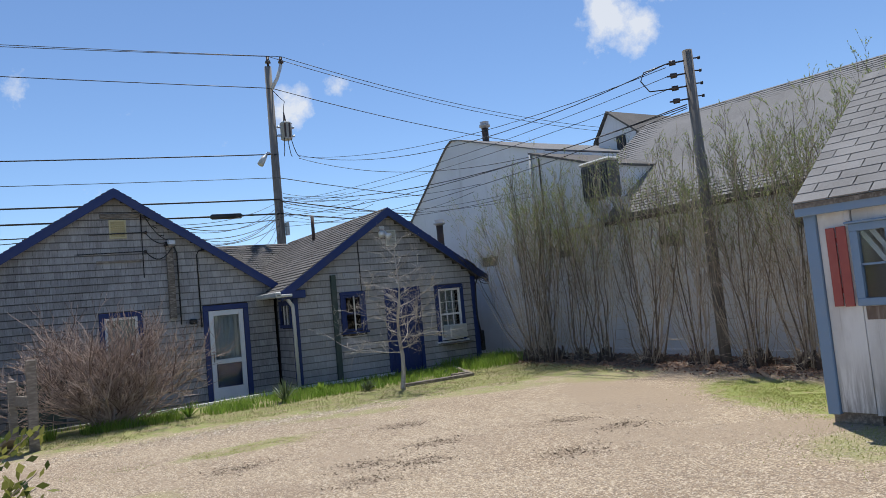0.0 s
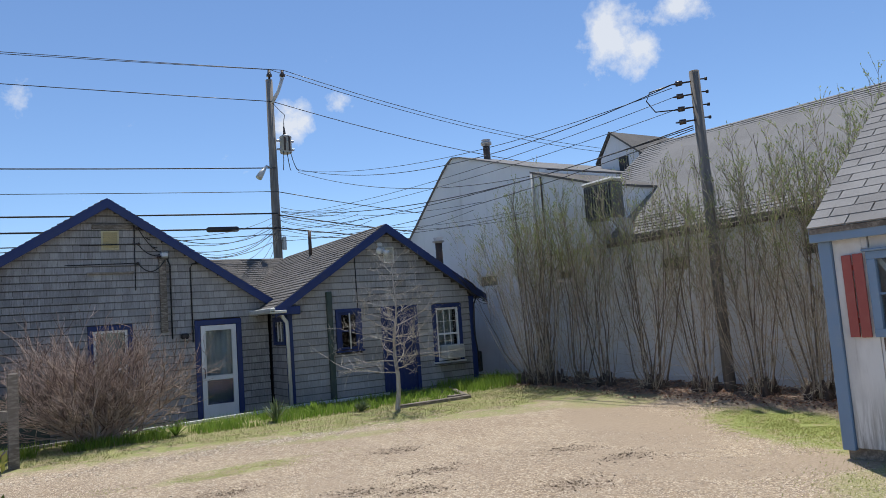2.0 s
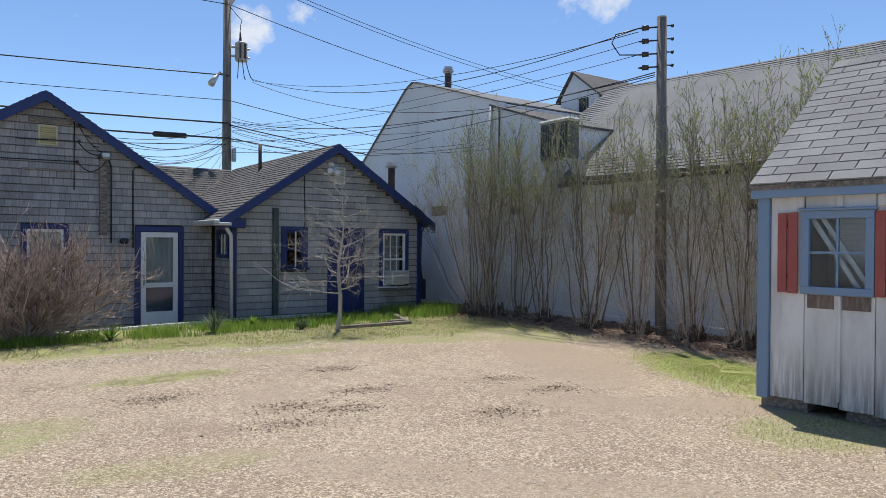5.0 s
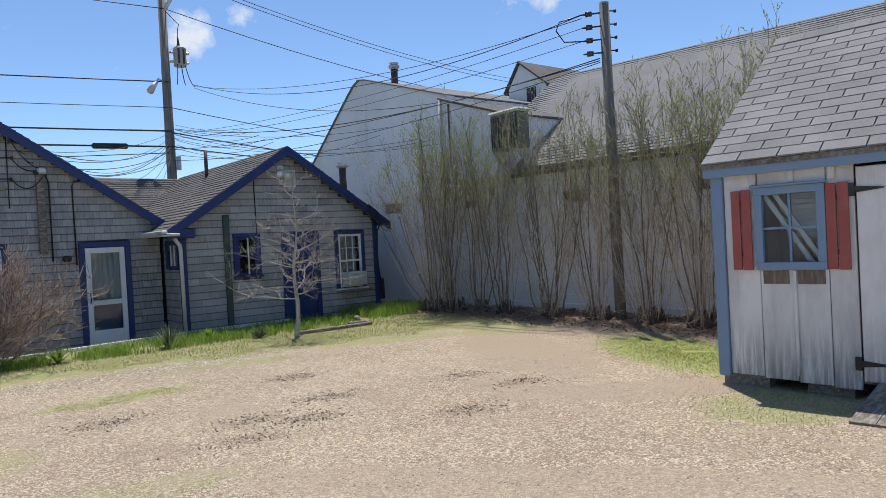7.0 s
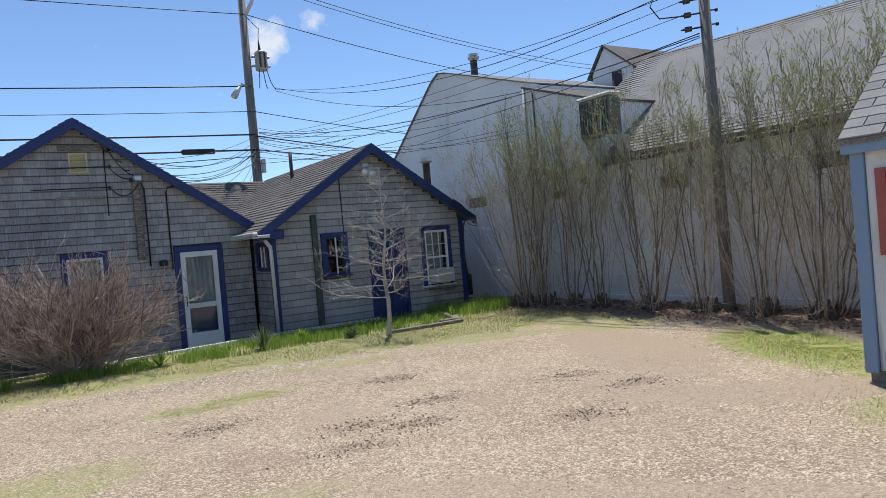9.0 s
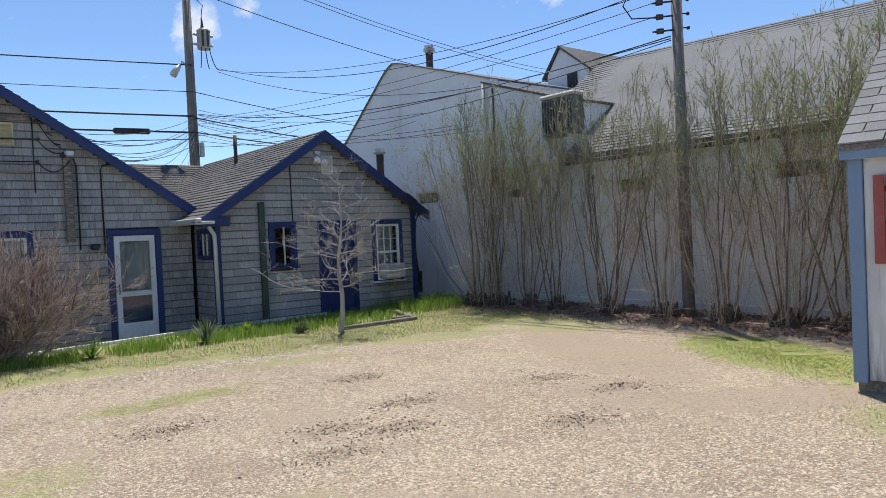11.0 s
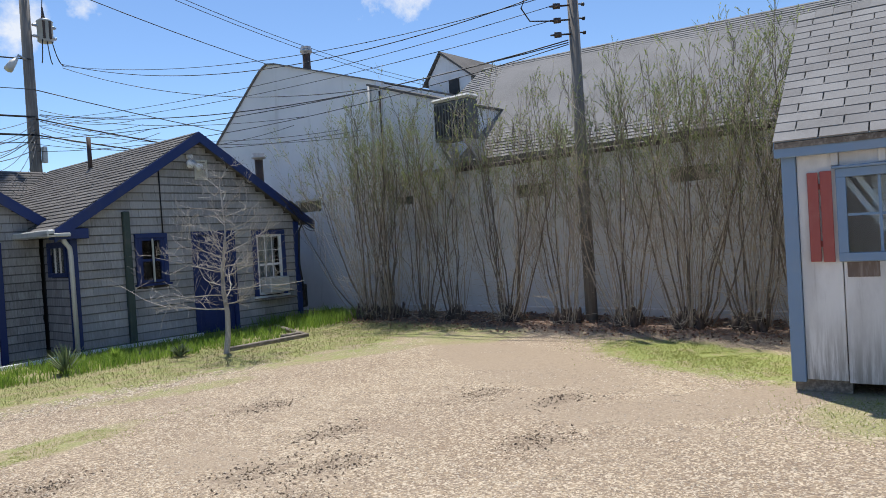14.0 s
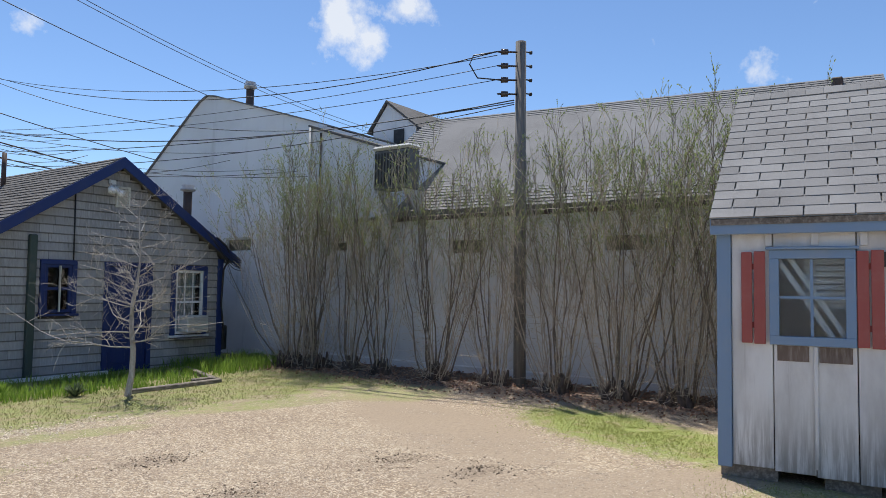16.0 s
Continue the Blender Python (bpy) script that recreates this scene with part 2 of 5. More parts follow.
def ground_mat():
    """Sandy gravel, worn earth, thin lawn and leaf litter, each in its own stretch of the yard."""
    m, nt, p = M("yard_ground", 0.95)
    g = nt.nodes.new("ShaderNodeNewGeometry")
    sep = nt.nodes.new("ShaderNodeSeparateXYZ")
    nt.links.new(g.outputs["Position"], sep.inputs[0])
    x, y = sep.outputs[0], sep.outputs[1]
    v = world_pos(nt)
    big, mid, fine = noise_tex(nt, v, 0.55, 5.0), noise_tex(nt, v, 3.2, 6.0, 0.65), noise_tex(nt, v, 45.0, 5.0, 0.7)

    def cells(scale):
        vor = nt.nodes.new("ShaderNodeTexVoronoi")
        vor.inputs["Scale"].default_value = scale
        nt.links.new(v, vor.inputs["Vector"])
        peb = nt.nodes.new("ShaderNodeSeparateColor")
        nt.links.new(vor.outputs["Color"], peb.inputs[0])
        return vor.outputs["Distance"], peb.outputs[0], peb.outputs[1]

    d1, pale1, dark1 = cells(80.0)
    d2, pale2, dark2 = cells(46.0)
    sand = mix(nt, span(nt, big, 0.35, 0.65), (0.3, 0.22, 0.142), (0.39, 0.3, 0.198))
    sand = mix(nt, span(nt, mid, 0.5, 0.68, 0.0, 0.6), sand, (0.26, 0.19, 0.13))
    gravel = mix(nt, span(nt, pale1, 0.5, 0.85, 0.0, 0.85), sand, (0.64, 0.54, 0.395))
    gravel = mix(nt, span(nt, dark1, 0.58, 0.85, 0.0, 0.8), gravel, (0.17, 0.125, 0.09))
    gravel = mix(nt, span(nt, pale2, 0.85, 0.93, 0.0, 0.5), gravel, (0.64, 0.55, 0.42))
    gravel = mix(nt, span(nt, dark2, 0.88, 0.95, 0.0, 0.5), gravel, (0.15, 0.11, 0.08))
    earth = mix(nt, span(nt, fine, 0.3, 0.7), (0.3, 0.23, 0.158), (0.4, 0.315, 0.222))

    def blob(cx, cy, rx, ry, turn=0.0):
        ca, sa = math.cos(radians(turn)), math.sin(radians(turn))
        dx, dy = calc(nt, "SUBTRACT", x, cx), calc(nt, "SUBTRACT", y, cy)
        u = calc(nt, "DIVIDE", calc(nt, "ADD", calc(nt, "MULTIPLY", dx, ca), calc(nt, "MULTIPLY", dy, sa)), rx)
        w = calc(nt, "DIVIDE", calc(nt, "SUBTRACT", calc(nt, "MULTIPLY", dy, ca), calc(nt, "MULTIPLY", dx, sa)), ry)
        r = calc(nt, "SQRT", calc(nt, "ADD", calc(nt, "MULTIPLY", u, u), calc(nt, "MULTIPLY", w, w)))
        r = calc(nt, "MULTIPLY_ADD", calc(nt, "SUBTRACT", mid, 0.5), 1.5, r)
        return span(nt, r, 1.15, 0.8)

    grit = noise_tex(nt, v, 22.0, 4.0, 0.8)
    gravel = mix(nt, span(nt, grit, 0.47, 0.36, 0.0, 0.6), gravel, (0.19, 0.14, 0.1))
    earth = mix(nt, span(nt, grit, 0.5, 0.34, 0.0, 0.6), earth, (0.24, 0.185, 0.135))
    tracks = noise_tex(nt, world_pos(nt, (0.9, 0.45, 1)), 1.0, 6.0, 0.65)
    gravel = mix(nt, span(nt, tracks, 0.54, 0.66, 0.0, 0.4), gravel, (0.27, 0.2, 0.14))
    gravel = mix(nt, span(nt, tracks, 0.44, 0.34, 0.0, 0.7), gravel, earth)
    col = mix(nt, blob(7.0, 8.0, 0.75, 2.1, -25), gravel, earth)
    col = mix(nt, calc(nt, "MULTIPLY", blob(5.9, 5.2, 0.45, 1.5, 50), 0.8), col, earth)
    col = mix(nt, calc(nt, "MULTIPLY", blob(3.2, 4.2, 0.35, 2.6, 40), 0.6), col, earth)
    col = mix(nt, calc(nt, "MULTIPLY", blob(5.3, 6.6, 0.5, 0.4), 0.7), col, earth)
    straw = mix(nt, span(nt, fine, 0.35, 0.7), (0.25, 0.215, 0.1), (0.4, 0.34, 0.19))
    green = mix(nt, span(nt, fine, 0.35, 0.7), (0.17, 0.22, 0.05), (0.36, 0.37, 0.12))
    lawn = mix(nt, span(nt, mid, 0.38, 0.58), straw, green)
    lawn = mix(nt, span(nt, grit, 0.45, 0.33, 0.0, 0.5), lawn, (0.09, 0.085, 0.035))
    front = span(nt, calc(nt, "MULTIPLY_ADD", mid, 2.6, calc(nt, "MULTIPLY_ADD", x, 0.16, y)), 12.8, 13.8)
    col = mix(nt, calc(nt, "MULTIPLY", front, 0.85), col, lawn)
    col = mix(nt, blob(7.95, 6.0, 0.8, 1.9, -26), col, mix(nt, span(nt, mid, 0.35, 0.55), lawn, green))
    col = mix(nt, calc(nt, "MULTIPLY", blob(2.0, 9.55, 0.9, 0.3, 8), 0.7), col, lawn)
    for bx, by, rx, ry, tn, am in ((6.1, 3.9, 0.8, 0.6, 0, 0.6), (-0.6, 7.3, 1.6, 0.7, 20, 0.55), (1.2, 6.0, 0.8, 0.3, -10, 0.3), (6.6, 10.6, 1.3, 0.35, -20, 0.6), (3.9, 10.7, 1.0, 0.25, -10, 0.6), (8.6, 9.9, 0.9, 0.8, 0, 0.6)):
        col = mix(nt, calc(nt, "MULTIPLY", blob(bx, by, rx, ry, tn), am), col, lawn)
    for bx, by in DARKSPOTS:
        col = mix(nt, calc(nt, "MULTIPLY", blob(bx, by, 0.3, 0.16, -15), span(nt, grit, 0.42, 0.58, 0.0, 0.65)), col, (0.17, 0.125, 0.085))
    litter = mix(nt, span(nt, fine, 0.35, 0.65), (0.1, 0.065, 0.045), (0.28, 0.2, 0.145))
    under = span(nt, calc(nt, "MULTIPLY_ADD", mid, 1.1, x), 9.75, 10.25)
    col = mix(nt, under, col, litter)
    put_in(nt, p.inputs["Base Color"], col)
    h = calc(nt, "MULTIPLY_ADD", d1, -0.6, calc(nt, "MULTIPLY_ADD", d2, -0.3, calc(nt, "ADD", grit, calc(nt, "MULTIPLY", mid, 1.5))))
    bump(nt, p, h, 0.4, 0.008)
    return m


GROUND = ground_mat()


def stucco():
    m, nt, p = M("white_stucco", 0.8)
    v = world_pos(nt)
    a, b = noise_tex(nt, v, 0.7, 6.0, 0.6), noise_tex(nt, world_pos(nt, (3, 3, 0.35)), 1.6, 5.0)
    f = noise_tex(nt, v, 40.0, 4.0)
    c = mix(nt, span(nt, a, 0.4, 0.7), (0.84, 0.84, 0.84), (0.74, 0.74, 0.735))
    c = mix(nt, calc(nt, "MULTIPLY", span(nt, b, 0.55, 0.8), 0.4), c, (0.46, 0.45, 0.43))
    put_in(nt, p.inputs["Base Color"], c)
    bump(nt, p, calc(nt, "MULTIPLY_ADD", a, 3.0, f), 0.4, 0.012)
    return m


STUCCO = stucco()


def shed_board():
    m, nt, p = M("peeling_white_board", 0.75)
    g = noise_tex(nt, world_pos(nt, (22, 22, 1.6)), 1.0, 7.0, 0.68)
    a = noise_tex(nt, world_pos(nt, (3, 3, 1.2)), 1.3, 5.0, 0.6)
    sep = nt.nodes.new("ShaderNodeSeparateXYZ")
    nt.links.new(world_pos(nt), sep.inputs[0])
    low = span(nt, calc(nt, "MULTIPLY_ADD", a, 0.5, sep.outputs[2]), 1.05, 0.35)
    c = mix(nt, span(nt, a, 0.4, 0.7), (0.76, 0.75, 0.72), (0.62, 0.605, 0.575))
    c = mix(nt, span(nt, g, 0.55, 0.85, 0.0, 0.6), c, (0.4, 0.37, 0.33))
    c = mix(nt, calc(nt, "MULTIPLY", low, calc(nt, "MULTIPLY", span(nt, g, 0.35, 0.6), 0.75)), c, (0.24, 0.215, 0.175))
    tone = span(nt, rand_obj(nt), 0, 1, 0.9, 1.06)
    comb = nt.nodes.new("ShaderNodeCombineColor")
    for i in range(3):
        nt.links.new(tone, comb.inputs[i])
    put_in(nt, p.inputs["Base Color"], mix(nt, 1.0, c, comb.outputs[0], "MULTIPLY"))
    bump(nt, p, g, 0.5, 0.004)
    return m


SHEDBOARD = shed_board()
BAREWOOD = weathered("bare_brown_wood", (0.12, 0.085, 0.065), (0.2, 0.15, 0.12), (0.3, 0.25, 0.21), 0.85, (30, 30, 4), 0.004)
STUB = weathered("dark_stump_bark", (0.05, 0.035, 0.025), (0.09, 0.065, 0.05), (0.15, 0.11, 0.085), 0.95, (20, 20, 5), 0.004, False, 3)

# ---- building helpers ----


def thing(name, label, category, group="", kind="", at=(0, 0, 0)):
    ob = new(name)
    ob.location = at
    ob.empty_display_size = 0.1
    return tagged(ob, label, category, group, kind)


def finish(name, bm, material, smooth=False):
    me = bpy.data.meshes.new(name)
    bmesh.ops.recalc_face_normals(bm, faces=bm.faces)
    if smooth:
        for f in bm.faces:
            f.smooth = True
    bm.to_mesh(me)
    bm.free()
    me.materials.append(material)
    return me


def part(name, bm, material, parent, label="", smooth=False):
    """One mesh under a thing or a part; the mesh is given in world metres."""
    ob = new(name, finish(name, bm, material, smooth))
    ob.parent = parent
    bpy.context.view_layer.update()
    ob.matrix_parent_inverse = parent.matrix_world.inverted()
    return tagged(ob, label)


def solo(name, bm, material, label, category, group="", kind="", smooth=False):
    ob = new(name, finish(name, bm, material, smooth))
    return tagged(ob, label, category, group, kind)


def raw(name, verts, faces, material, smooth=False):
    me = bpy.data.meshes.new(name)
    me.from_pydata(verts, [], faces)
    me.materials.append(material)
    if smooth:
        me.polygons.foreach_set("use_smooth", [True] * len(faces))
    return me


def box(bm, a, b, m=None, bevel=0.0):
    """A box between two corners, with softened edges where bevel is given, moved by m."""
    g = bmesh.ops.create_cube(bm, size=1.0)
    vs = g["verts"]
    for v in vs:
        v.co = Vector([(a[i] + b[i]) / 2 + v.co[i] * (b[i] - a[i]) for i in range(3)])
        if m is not None:
            v.co = m @ v.co
    if bevel:
        es = list({e for v in vs for e in v.link_edges})
        bmesh.ops.bevel(bm, geom=es, offset=bevel, segments=1, affect="EDGES")
    return bm


def B(a, b, m=None, bevel=0.0):
    return box(bmesh.new(), a, b, m, bevel)


def prism(bm, ring, shift, m=None):
    """A flat ring of points pushed along shift into a solid."""
    lo = [bm.verts.new(m @ Vector(p) if m is not None else p) for p in ring]
    hi = [bm.verts.new(m @ (Vector(p) + Vector(shift)) if m is not None else Vector(p) + Vector(shift)) for p in ring]
    n = len(ring)
    bm.faces.new(lo)
    bm.faces.new(hi[::-1])
    for i in range(n):
        bm.faces.new((lo[i], hi[i], hi[(i + 1) % n], lo[(i + 1) % n]))
    return bm


def tube_data(verts, faces, pts, radii, sides=6, cap=True):
    """Adds a tapering tube through pts to lists of vertices and faces."""
    base = len(verts)
    n = len(pts)
    for i, p in enumerate(pts):
        d = Vector(pts[min(i + 1, n - 1)]) - Vector(pts[max(i - 1, 0)])
        d = d.normalized() if d.length > 1e-6 else Vector((0, 0, 1))
        s = d.cross(Vector((0.31, 0.2, 0.93)) if abs(d.z) < 0.95 else Vector((1, 0.1, 0))).normalized()
        q = d.cross(s)
        for k in range(sides):
            a = 2 * math.pi * k / sides
            verts.append(Vector(p) + radii[i] * (math.cos(a) * s + math.sin(a) * q))
    for i in range(n - 1):
        for k in range(sides):
            k2 = (k + 1) % sides
            faces.append((base + i * sides + k, base + i * sides + k2, base + (i + 1) * sides + k2, base + (i + 1) * sides + k))
    if cap and sides > 2:
        faces.append(tuple(base + k for k in range(sides))[::-1])
        faces.append(tuple(base + (n - 1) * sides + k for k in range(sides)))


def tube_part(name, pts, r, material, parent, sides=8, label=""):
    vs, fs = [], []
    tube_data(vs, fs, pts, [r] * len(pts) if not isinstance(r, (list, tuple)) else r, sides)
    ob = new(name, raw(name, [tuple(v) for v in vs], fs, material, True))
    ob.parent = parent
    bpy.context.view_layer.update()
    ob.matrix_parent_inverse = parent.matrix_world.inverted()
    return tagged(ob, label)


def sag(a, b, drop, n=18):
    a, b = Vector(a), Vector(b)
    return [a.lerp(b, i / n) - Vector((0, 0, drop * 4 * (i / n) * (1 - i / n))) for i in range(n + 1)]


# ---- ground ----
EDGE = ((-1.9, 13.9), (4.86, 15.18))


def edge_y(x):
    return EDGE[0][1] + (x - EDGE[0][0]) * (EDGE[1][1] - EDGE[0][1]) / (EDGE[1][0] - EDGE[0][0])


def ground_z(x, y):
    if -1.9 < x < 4.8 and edge_y(x) + 0.03 < y < 17.0:
        return -0.3
    z = 0.018 * noise.noise((x * 0.8, y * 0.8, 0)) + 0.006 * noise.noise((x * 4, y * 4, 3))
    away = max(0.0, math.hypot(x - 5, y - 8) - 16)
    z += 0.06 * max(0.0, min(1.0, (x - 9.2))) * (1 if y < 16 else 0)
    return z / (1 + away)


def axis_steps(lo, hi, step):
    out = [-900, -500, -250, -120, -60, -35]
    out += list(np.arange(lo, hi + 1e-6, step)) + [45, 70, 130, 260, 520, 900]
    return [float(v) for v in out]


xs, ys = axis_steps(-8, 16, 0.16), axis_steps(-6, 24, 0.16)
verts = [(x, y, ground_z(x, y)) for y in ys for x in xs]
faces = [(j * len(xs) + i, j * len(xs) + i + 1, (j + 1) * len(xs) + i + 1, (j + 1) * len(xs) + i) for j in range(len(ys) - 1) for i in range(len(xs) - 1)]
ground = tagged(new("ground", raw("ground", verts, faces, GROUND, True)), "tan gravel yard with thin grass and bare earth", "ground", kind="structure")

# ---- shingled cottages ----
PIECE = {}


def shingle_mesh(material, h=0.19, t=0.03):
    """A tapered shingle one metre wide, its face towards -y, to be scaled in width."""
    key = material.name
    if key not in PIECE:
        vs = [(0, 0, 0), (1, 0, 0), (1, -t, 0), (0, -t, 0), (0, 0, h), (1, 0, h), (1, -0.004, h), (0, -0.004, h)]
        fs = [(0, 1, 2, 3), (3, 2, 6, 7), (0, 3, 7, 4), (1, 5, 6, 2), (4, 7, 6, 5), (0, 4, 5, 1)]
        PIECE[key] = raw("shingle", vs, fs, material)
    return PIECE[key]


def shingle_wall(parent, y, z0, left, right, holes, near, course=0.148, wmin=0.085, wmax=0.2, seed=1):
    """Courses of shingles on a wall that faces -y. left(z), right(z): its ends; holes: rectangles left free; near: the stretch whose pieces stand alone."""
    rng = random.Random(seed)
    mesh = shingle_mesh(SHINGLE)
    rest_v, rest_f, count = [], [], 0
    z = z0
    while True:
        top = z + 0.19
        a, b = left(z + 0.09), right(z + 0.09)
        if b - a < 0.15:
            break
        x = a
        while x < b - 0.02:
            w = min(rng.uniform(wmin, wmax), b - x)
            x2 = x + w
            cut = False
            for hx0, hx1, hz0, hz1 in holes:
                if z < hz1 - 0.02 and z + course > hz0 + 0.02:
                    if x >= hx0 - 0.01 and x < hx1:
                        x, cut = hx1, True
                        break
                    if x < hx0 < x2:
                        x2 = hx0
            if cut:
                continue
            w = x2 - x
            if w > 0.015:
                dz, dy = rng.uniform(-0.007, 0.005), rng.uniform(0, 0.005)
                if near[0] < x < near[1] and near[2] < z < near[3] and count < 300:
                    o = new("shingle", mesh)
                    o.parent = parent
                    o.matrix_parent_inverse = parent.matrix_world.inverted()
                    o.matrix_basis = Matrix.LocRotScale((x + 0.002, y - dy, z + dz), None, (w - 0.004, 1, 1))
                    count += 1
                else:
                    k = len(rest_v)
                    for v in mesh.vertices:
                        rest_v.append((x + 0.002 + v.co.x * (w - 0.004), y - dy + v.co.y, z + dz + v.co.z))
                    rest_f += [tuple(k + i for i in p.vertices) for p in mesh.polygons]
            x = x2
        z += course
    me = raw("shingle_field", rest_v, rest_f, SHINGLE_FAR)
    ob = new("shingle_field", me)
    ob.parent = parent
    ob.matrix_parent_inverse = parent.matrix_world.inverted()
    tagged(ob, "weathered grey cedar shingles in level courses", kind="stuff")


def wall_slab(parent, y0, y1, x0, x1, z0, zt, ridge, holes, name="wall"):
    """A gable wall of two levels: a rectangle with holes right through, and the gable over it. ridge: (x, z)."""
    bm = bmesh.new()
    cuts_x = sorted({x0, x1, *[h[0] for h in holes], *[h[1] for h in holes]})
    cuts_z = sorted({z0, zt, *[h[2] for h in holes], *[h[3] for h in holes]})
    for i in range(len(cuts_x) - 1):
        for j in range(len(cuts_z) - 1):
            cx, cz = (cuts_x[i] + cuts_x[i + 1]) / 2, (cuts_z[j] + cuts_z[j + 1]) / 2
            if not any(h[0] < cx < h[1] and h[2] < cz < h[3] for h in holes):
                box(bm, (cuts_x[i], y0, cuts_z[j]), (cuts_x[i + 1], y1, cuts_z[j + 1]))
    bmesh.ops.remove_doubles(bm, verts=bm.verts, dist=0.0005)
    prism(bm, [(x0, y0, zt), (x1, y0, zt), (ridge[0], y0, ridge[1])], (0, y1 - y0, 0))
    return part(name, bm, BACKING, parent)


def roof_plane(parent, eave_a, eave_b, ridge_b, ridge_a, thick, material, course=0.13, name="roof", tab=0.3, seed=0, strips=True, up=0.02):
    """A roof slope with a solid deck, covered by overlapping shingle courses, each a row of tabs."""
    ea, eb, rb, ra = (Vector(p) for p in (eave_a, eave_b, ridge_b, ridge_a))
    nrm = (eb - ea).cross(ra - ea).normalized()
    if nrm.z < 0:
        nrm = -nrm
    bm = bmesh.new()
    prism(bm, [ea, eb, rb, ra], -nrm * thick)
    deck = part(name, bm, material, parent)
    if strips:
        rng = random.Random(seed)
        length = (ra - ea).length
        n = int(length / course)
        vs, fs = [], []
        for i in range(n):
            f0, f1 = i / n, min(1.0, (i + 1.3) / n)
            a0, b0, a1, b1 = ea.lerp(ra, f0), eb.lerp(rb, f0), ea.lerp(ra, f1), eb.lerp(rb, f1)
            wide = (b0 - a0).length
            s = -rng.uniform(0, tab)
            while s < wide:
                u0, u1 = max(0, s) / wide, min(wide, s + tab - 0.014) / wide
                s += tab
                if u1 - u0 < 0.002:
                    continue
                k = len(vs)
                lift = up * rng.uniform(0.85, 1.25)
                p00, p10, p01, p11 = a0.lerp(b0, u0), a0.lerp(b0, u1), a1.lerp(b1, u0), a1.lerp(b1, u1)
                vs += [p00 + nrm * lift, p10 + nrm * lift, p11 + nrm * 0.002, p01 + nrm * 0.002, p00 + nrm * 0.001, p10 + nrm * 0.001]
                fs += [(k, k + 1, k + 2, k + 3), (k + 4, k + 5, k + 1, k), (k + 4, k, k + 3), (k + 5, k + 2, k + 1)]
        ob = new("roof_shingle_field", raw("roof_shingle_field", [tuple(v) for v in vs], fs, material))
        ob.parent = parent
        ob.matrix_parent_inverse = parent.matrix_world.inverted()
        tagged(ob, "rows of asphalt roof shingles", kind="stuff")
    return deck


def sash_window(parent, x0, x1, z0, z1, y, trim=0.09, frame_m=WHITE, trim_m=NAVY, cols=3, rows=2, name="window", curtain=True, label=""):
    """A double-hung window: blue casing, white sashes, muntins, panes and a room behind. y is the wall's outer face."""
    w = part(name, B((x0 - trim, y - 0.05, z1), (x1 + trim, y + 0.02, z1 + trim), None, 0.006), trim_m, parent, label)
    for a, b in ((x0 - trim, x0), (x1, x1 + trim)):
        part("casing", B((a, y - 0.047, z0 - 0.06), (b, y + 0.02, z1), None, 0.006), trim_m, w)
    part("sill", B((x0 - trim - 0.03, y - 0.09, z0 - 0.06), (x1 + trim + 0.03, y + 0.02, z0 - 0.02), None, 0.006), frame_m, w)
    bm = bmesh.new()
    t = 0.05
    zm = (z0 + z1) / 2
    for a, b in (((x0, z0), (x0 + t, z1)), ((x1 - t, z0), (x1, z1)), ((x0 + t, z0), (x1 - t, z0 + t)), ((x0 + t, z1 - t), (x1 - t, z1)), ((x0 + t, zm - 0.022), (x1 - t, zm + 0.022))):
        box(bm, (a[0], y - 0.02, a[1]), (b[0], y + 0.03, b[1]))
    part("sash_frame", bm, frame_m, w)
    bm = bmesh.new()
    for lo, hi in ((zm + 0.022, z1 - t), (z0 + t, zm - 0.022)):
        for i in range(1, cols):
            xc = x0 + t + (x1 - x0 - 2 * t) * i / cols
            box(bm, (xc - 0.008, y - 0.008, lo), (xc + 0.008, y + 0.012, hi))
        for j in range(1, rows):
            zc = lo + (hi - lo) * j / rows
            box(bm, (x0 + t, y - 0.007, zc - 0.008), (x1 - t, y + 0.011, zc + 0.008))
    if cols > 1:
        part("muntin_grid", bm, frame_m, w)
    else:
        bm.free()
    for lo, hi in ((zm + 0.022, z1 - t), (z0 + t, zm - 0.022)):
        pane = part("pane", B((x0 + t, y + 0.014, lo), (x1 - t, y + 0.018, hi)), GLASS, w)
        pane.visible_shadow = False
    if curtain:
        vs, fs = [], []
        n = 24
        for i in range(n + 1):
            xx = x0 + 0.04 + (x1 - x0 - 0.08) * i / n
            yy = y + 0.16 + 0.018 * math.sin(i * 1.9)
            vs += [(xx, yy, z0 + 0.03), (xx, yy, z1 - 0.02)]
        fs = [(2 * i, 2 * i + 2, 2 * i + 3, 2 * i + 1) for i in range(n)]
        c = new("curtain", raw("curtain", vs, fs, CURTAIN, True))
        c.parent = w
        c.matrix_parent_inverse = w.matrix_world.inverted()
    return w


def rakes(parent, xl, zl, xr, zr, ax, az, y, depth=0.03, wide=0.2):
    """The two barge boards along a gable's slopes."""
    for (xa, za) in ((xl, zl), (xr, zr)):
        part("barge_board", prism(bmesh.new(), [(xa, y, za - wide), (xa, y, za), (ax, y, az), (ax, y, az - wide)], (0, depth, 0)), NAVY, parent, "navy painted barge board")


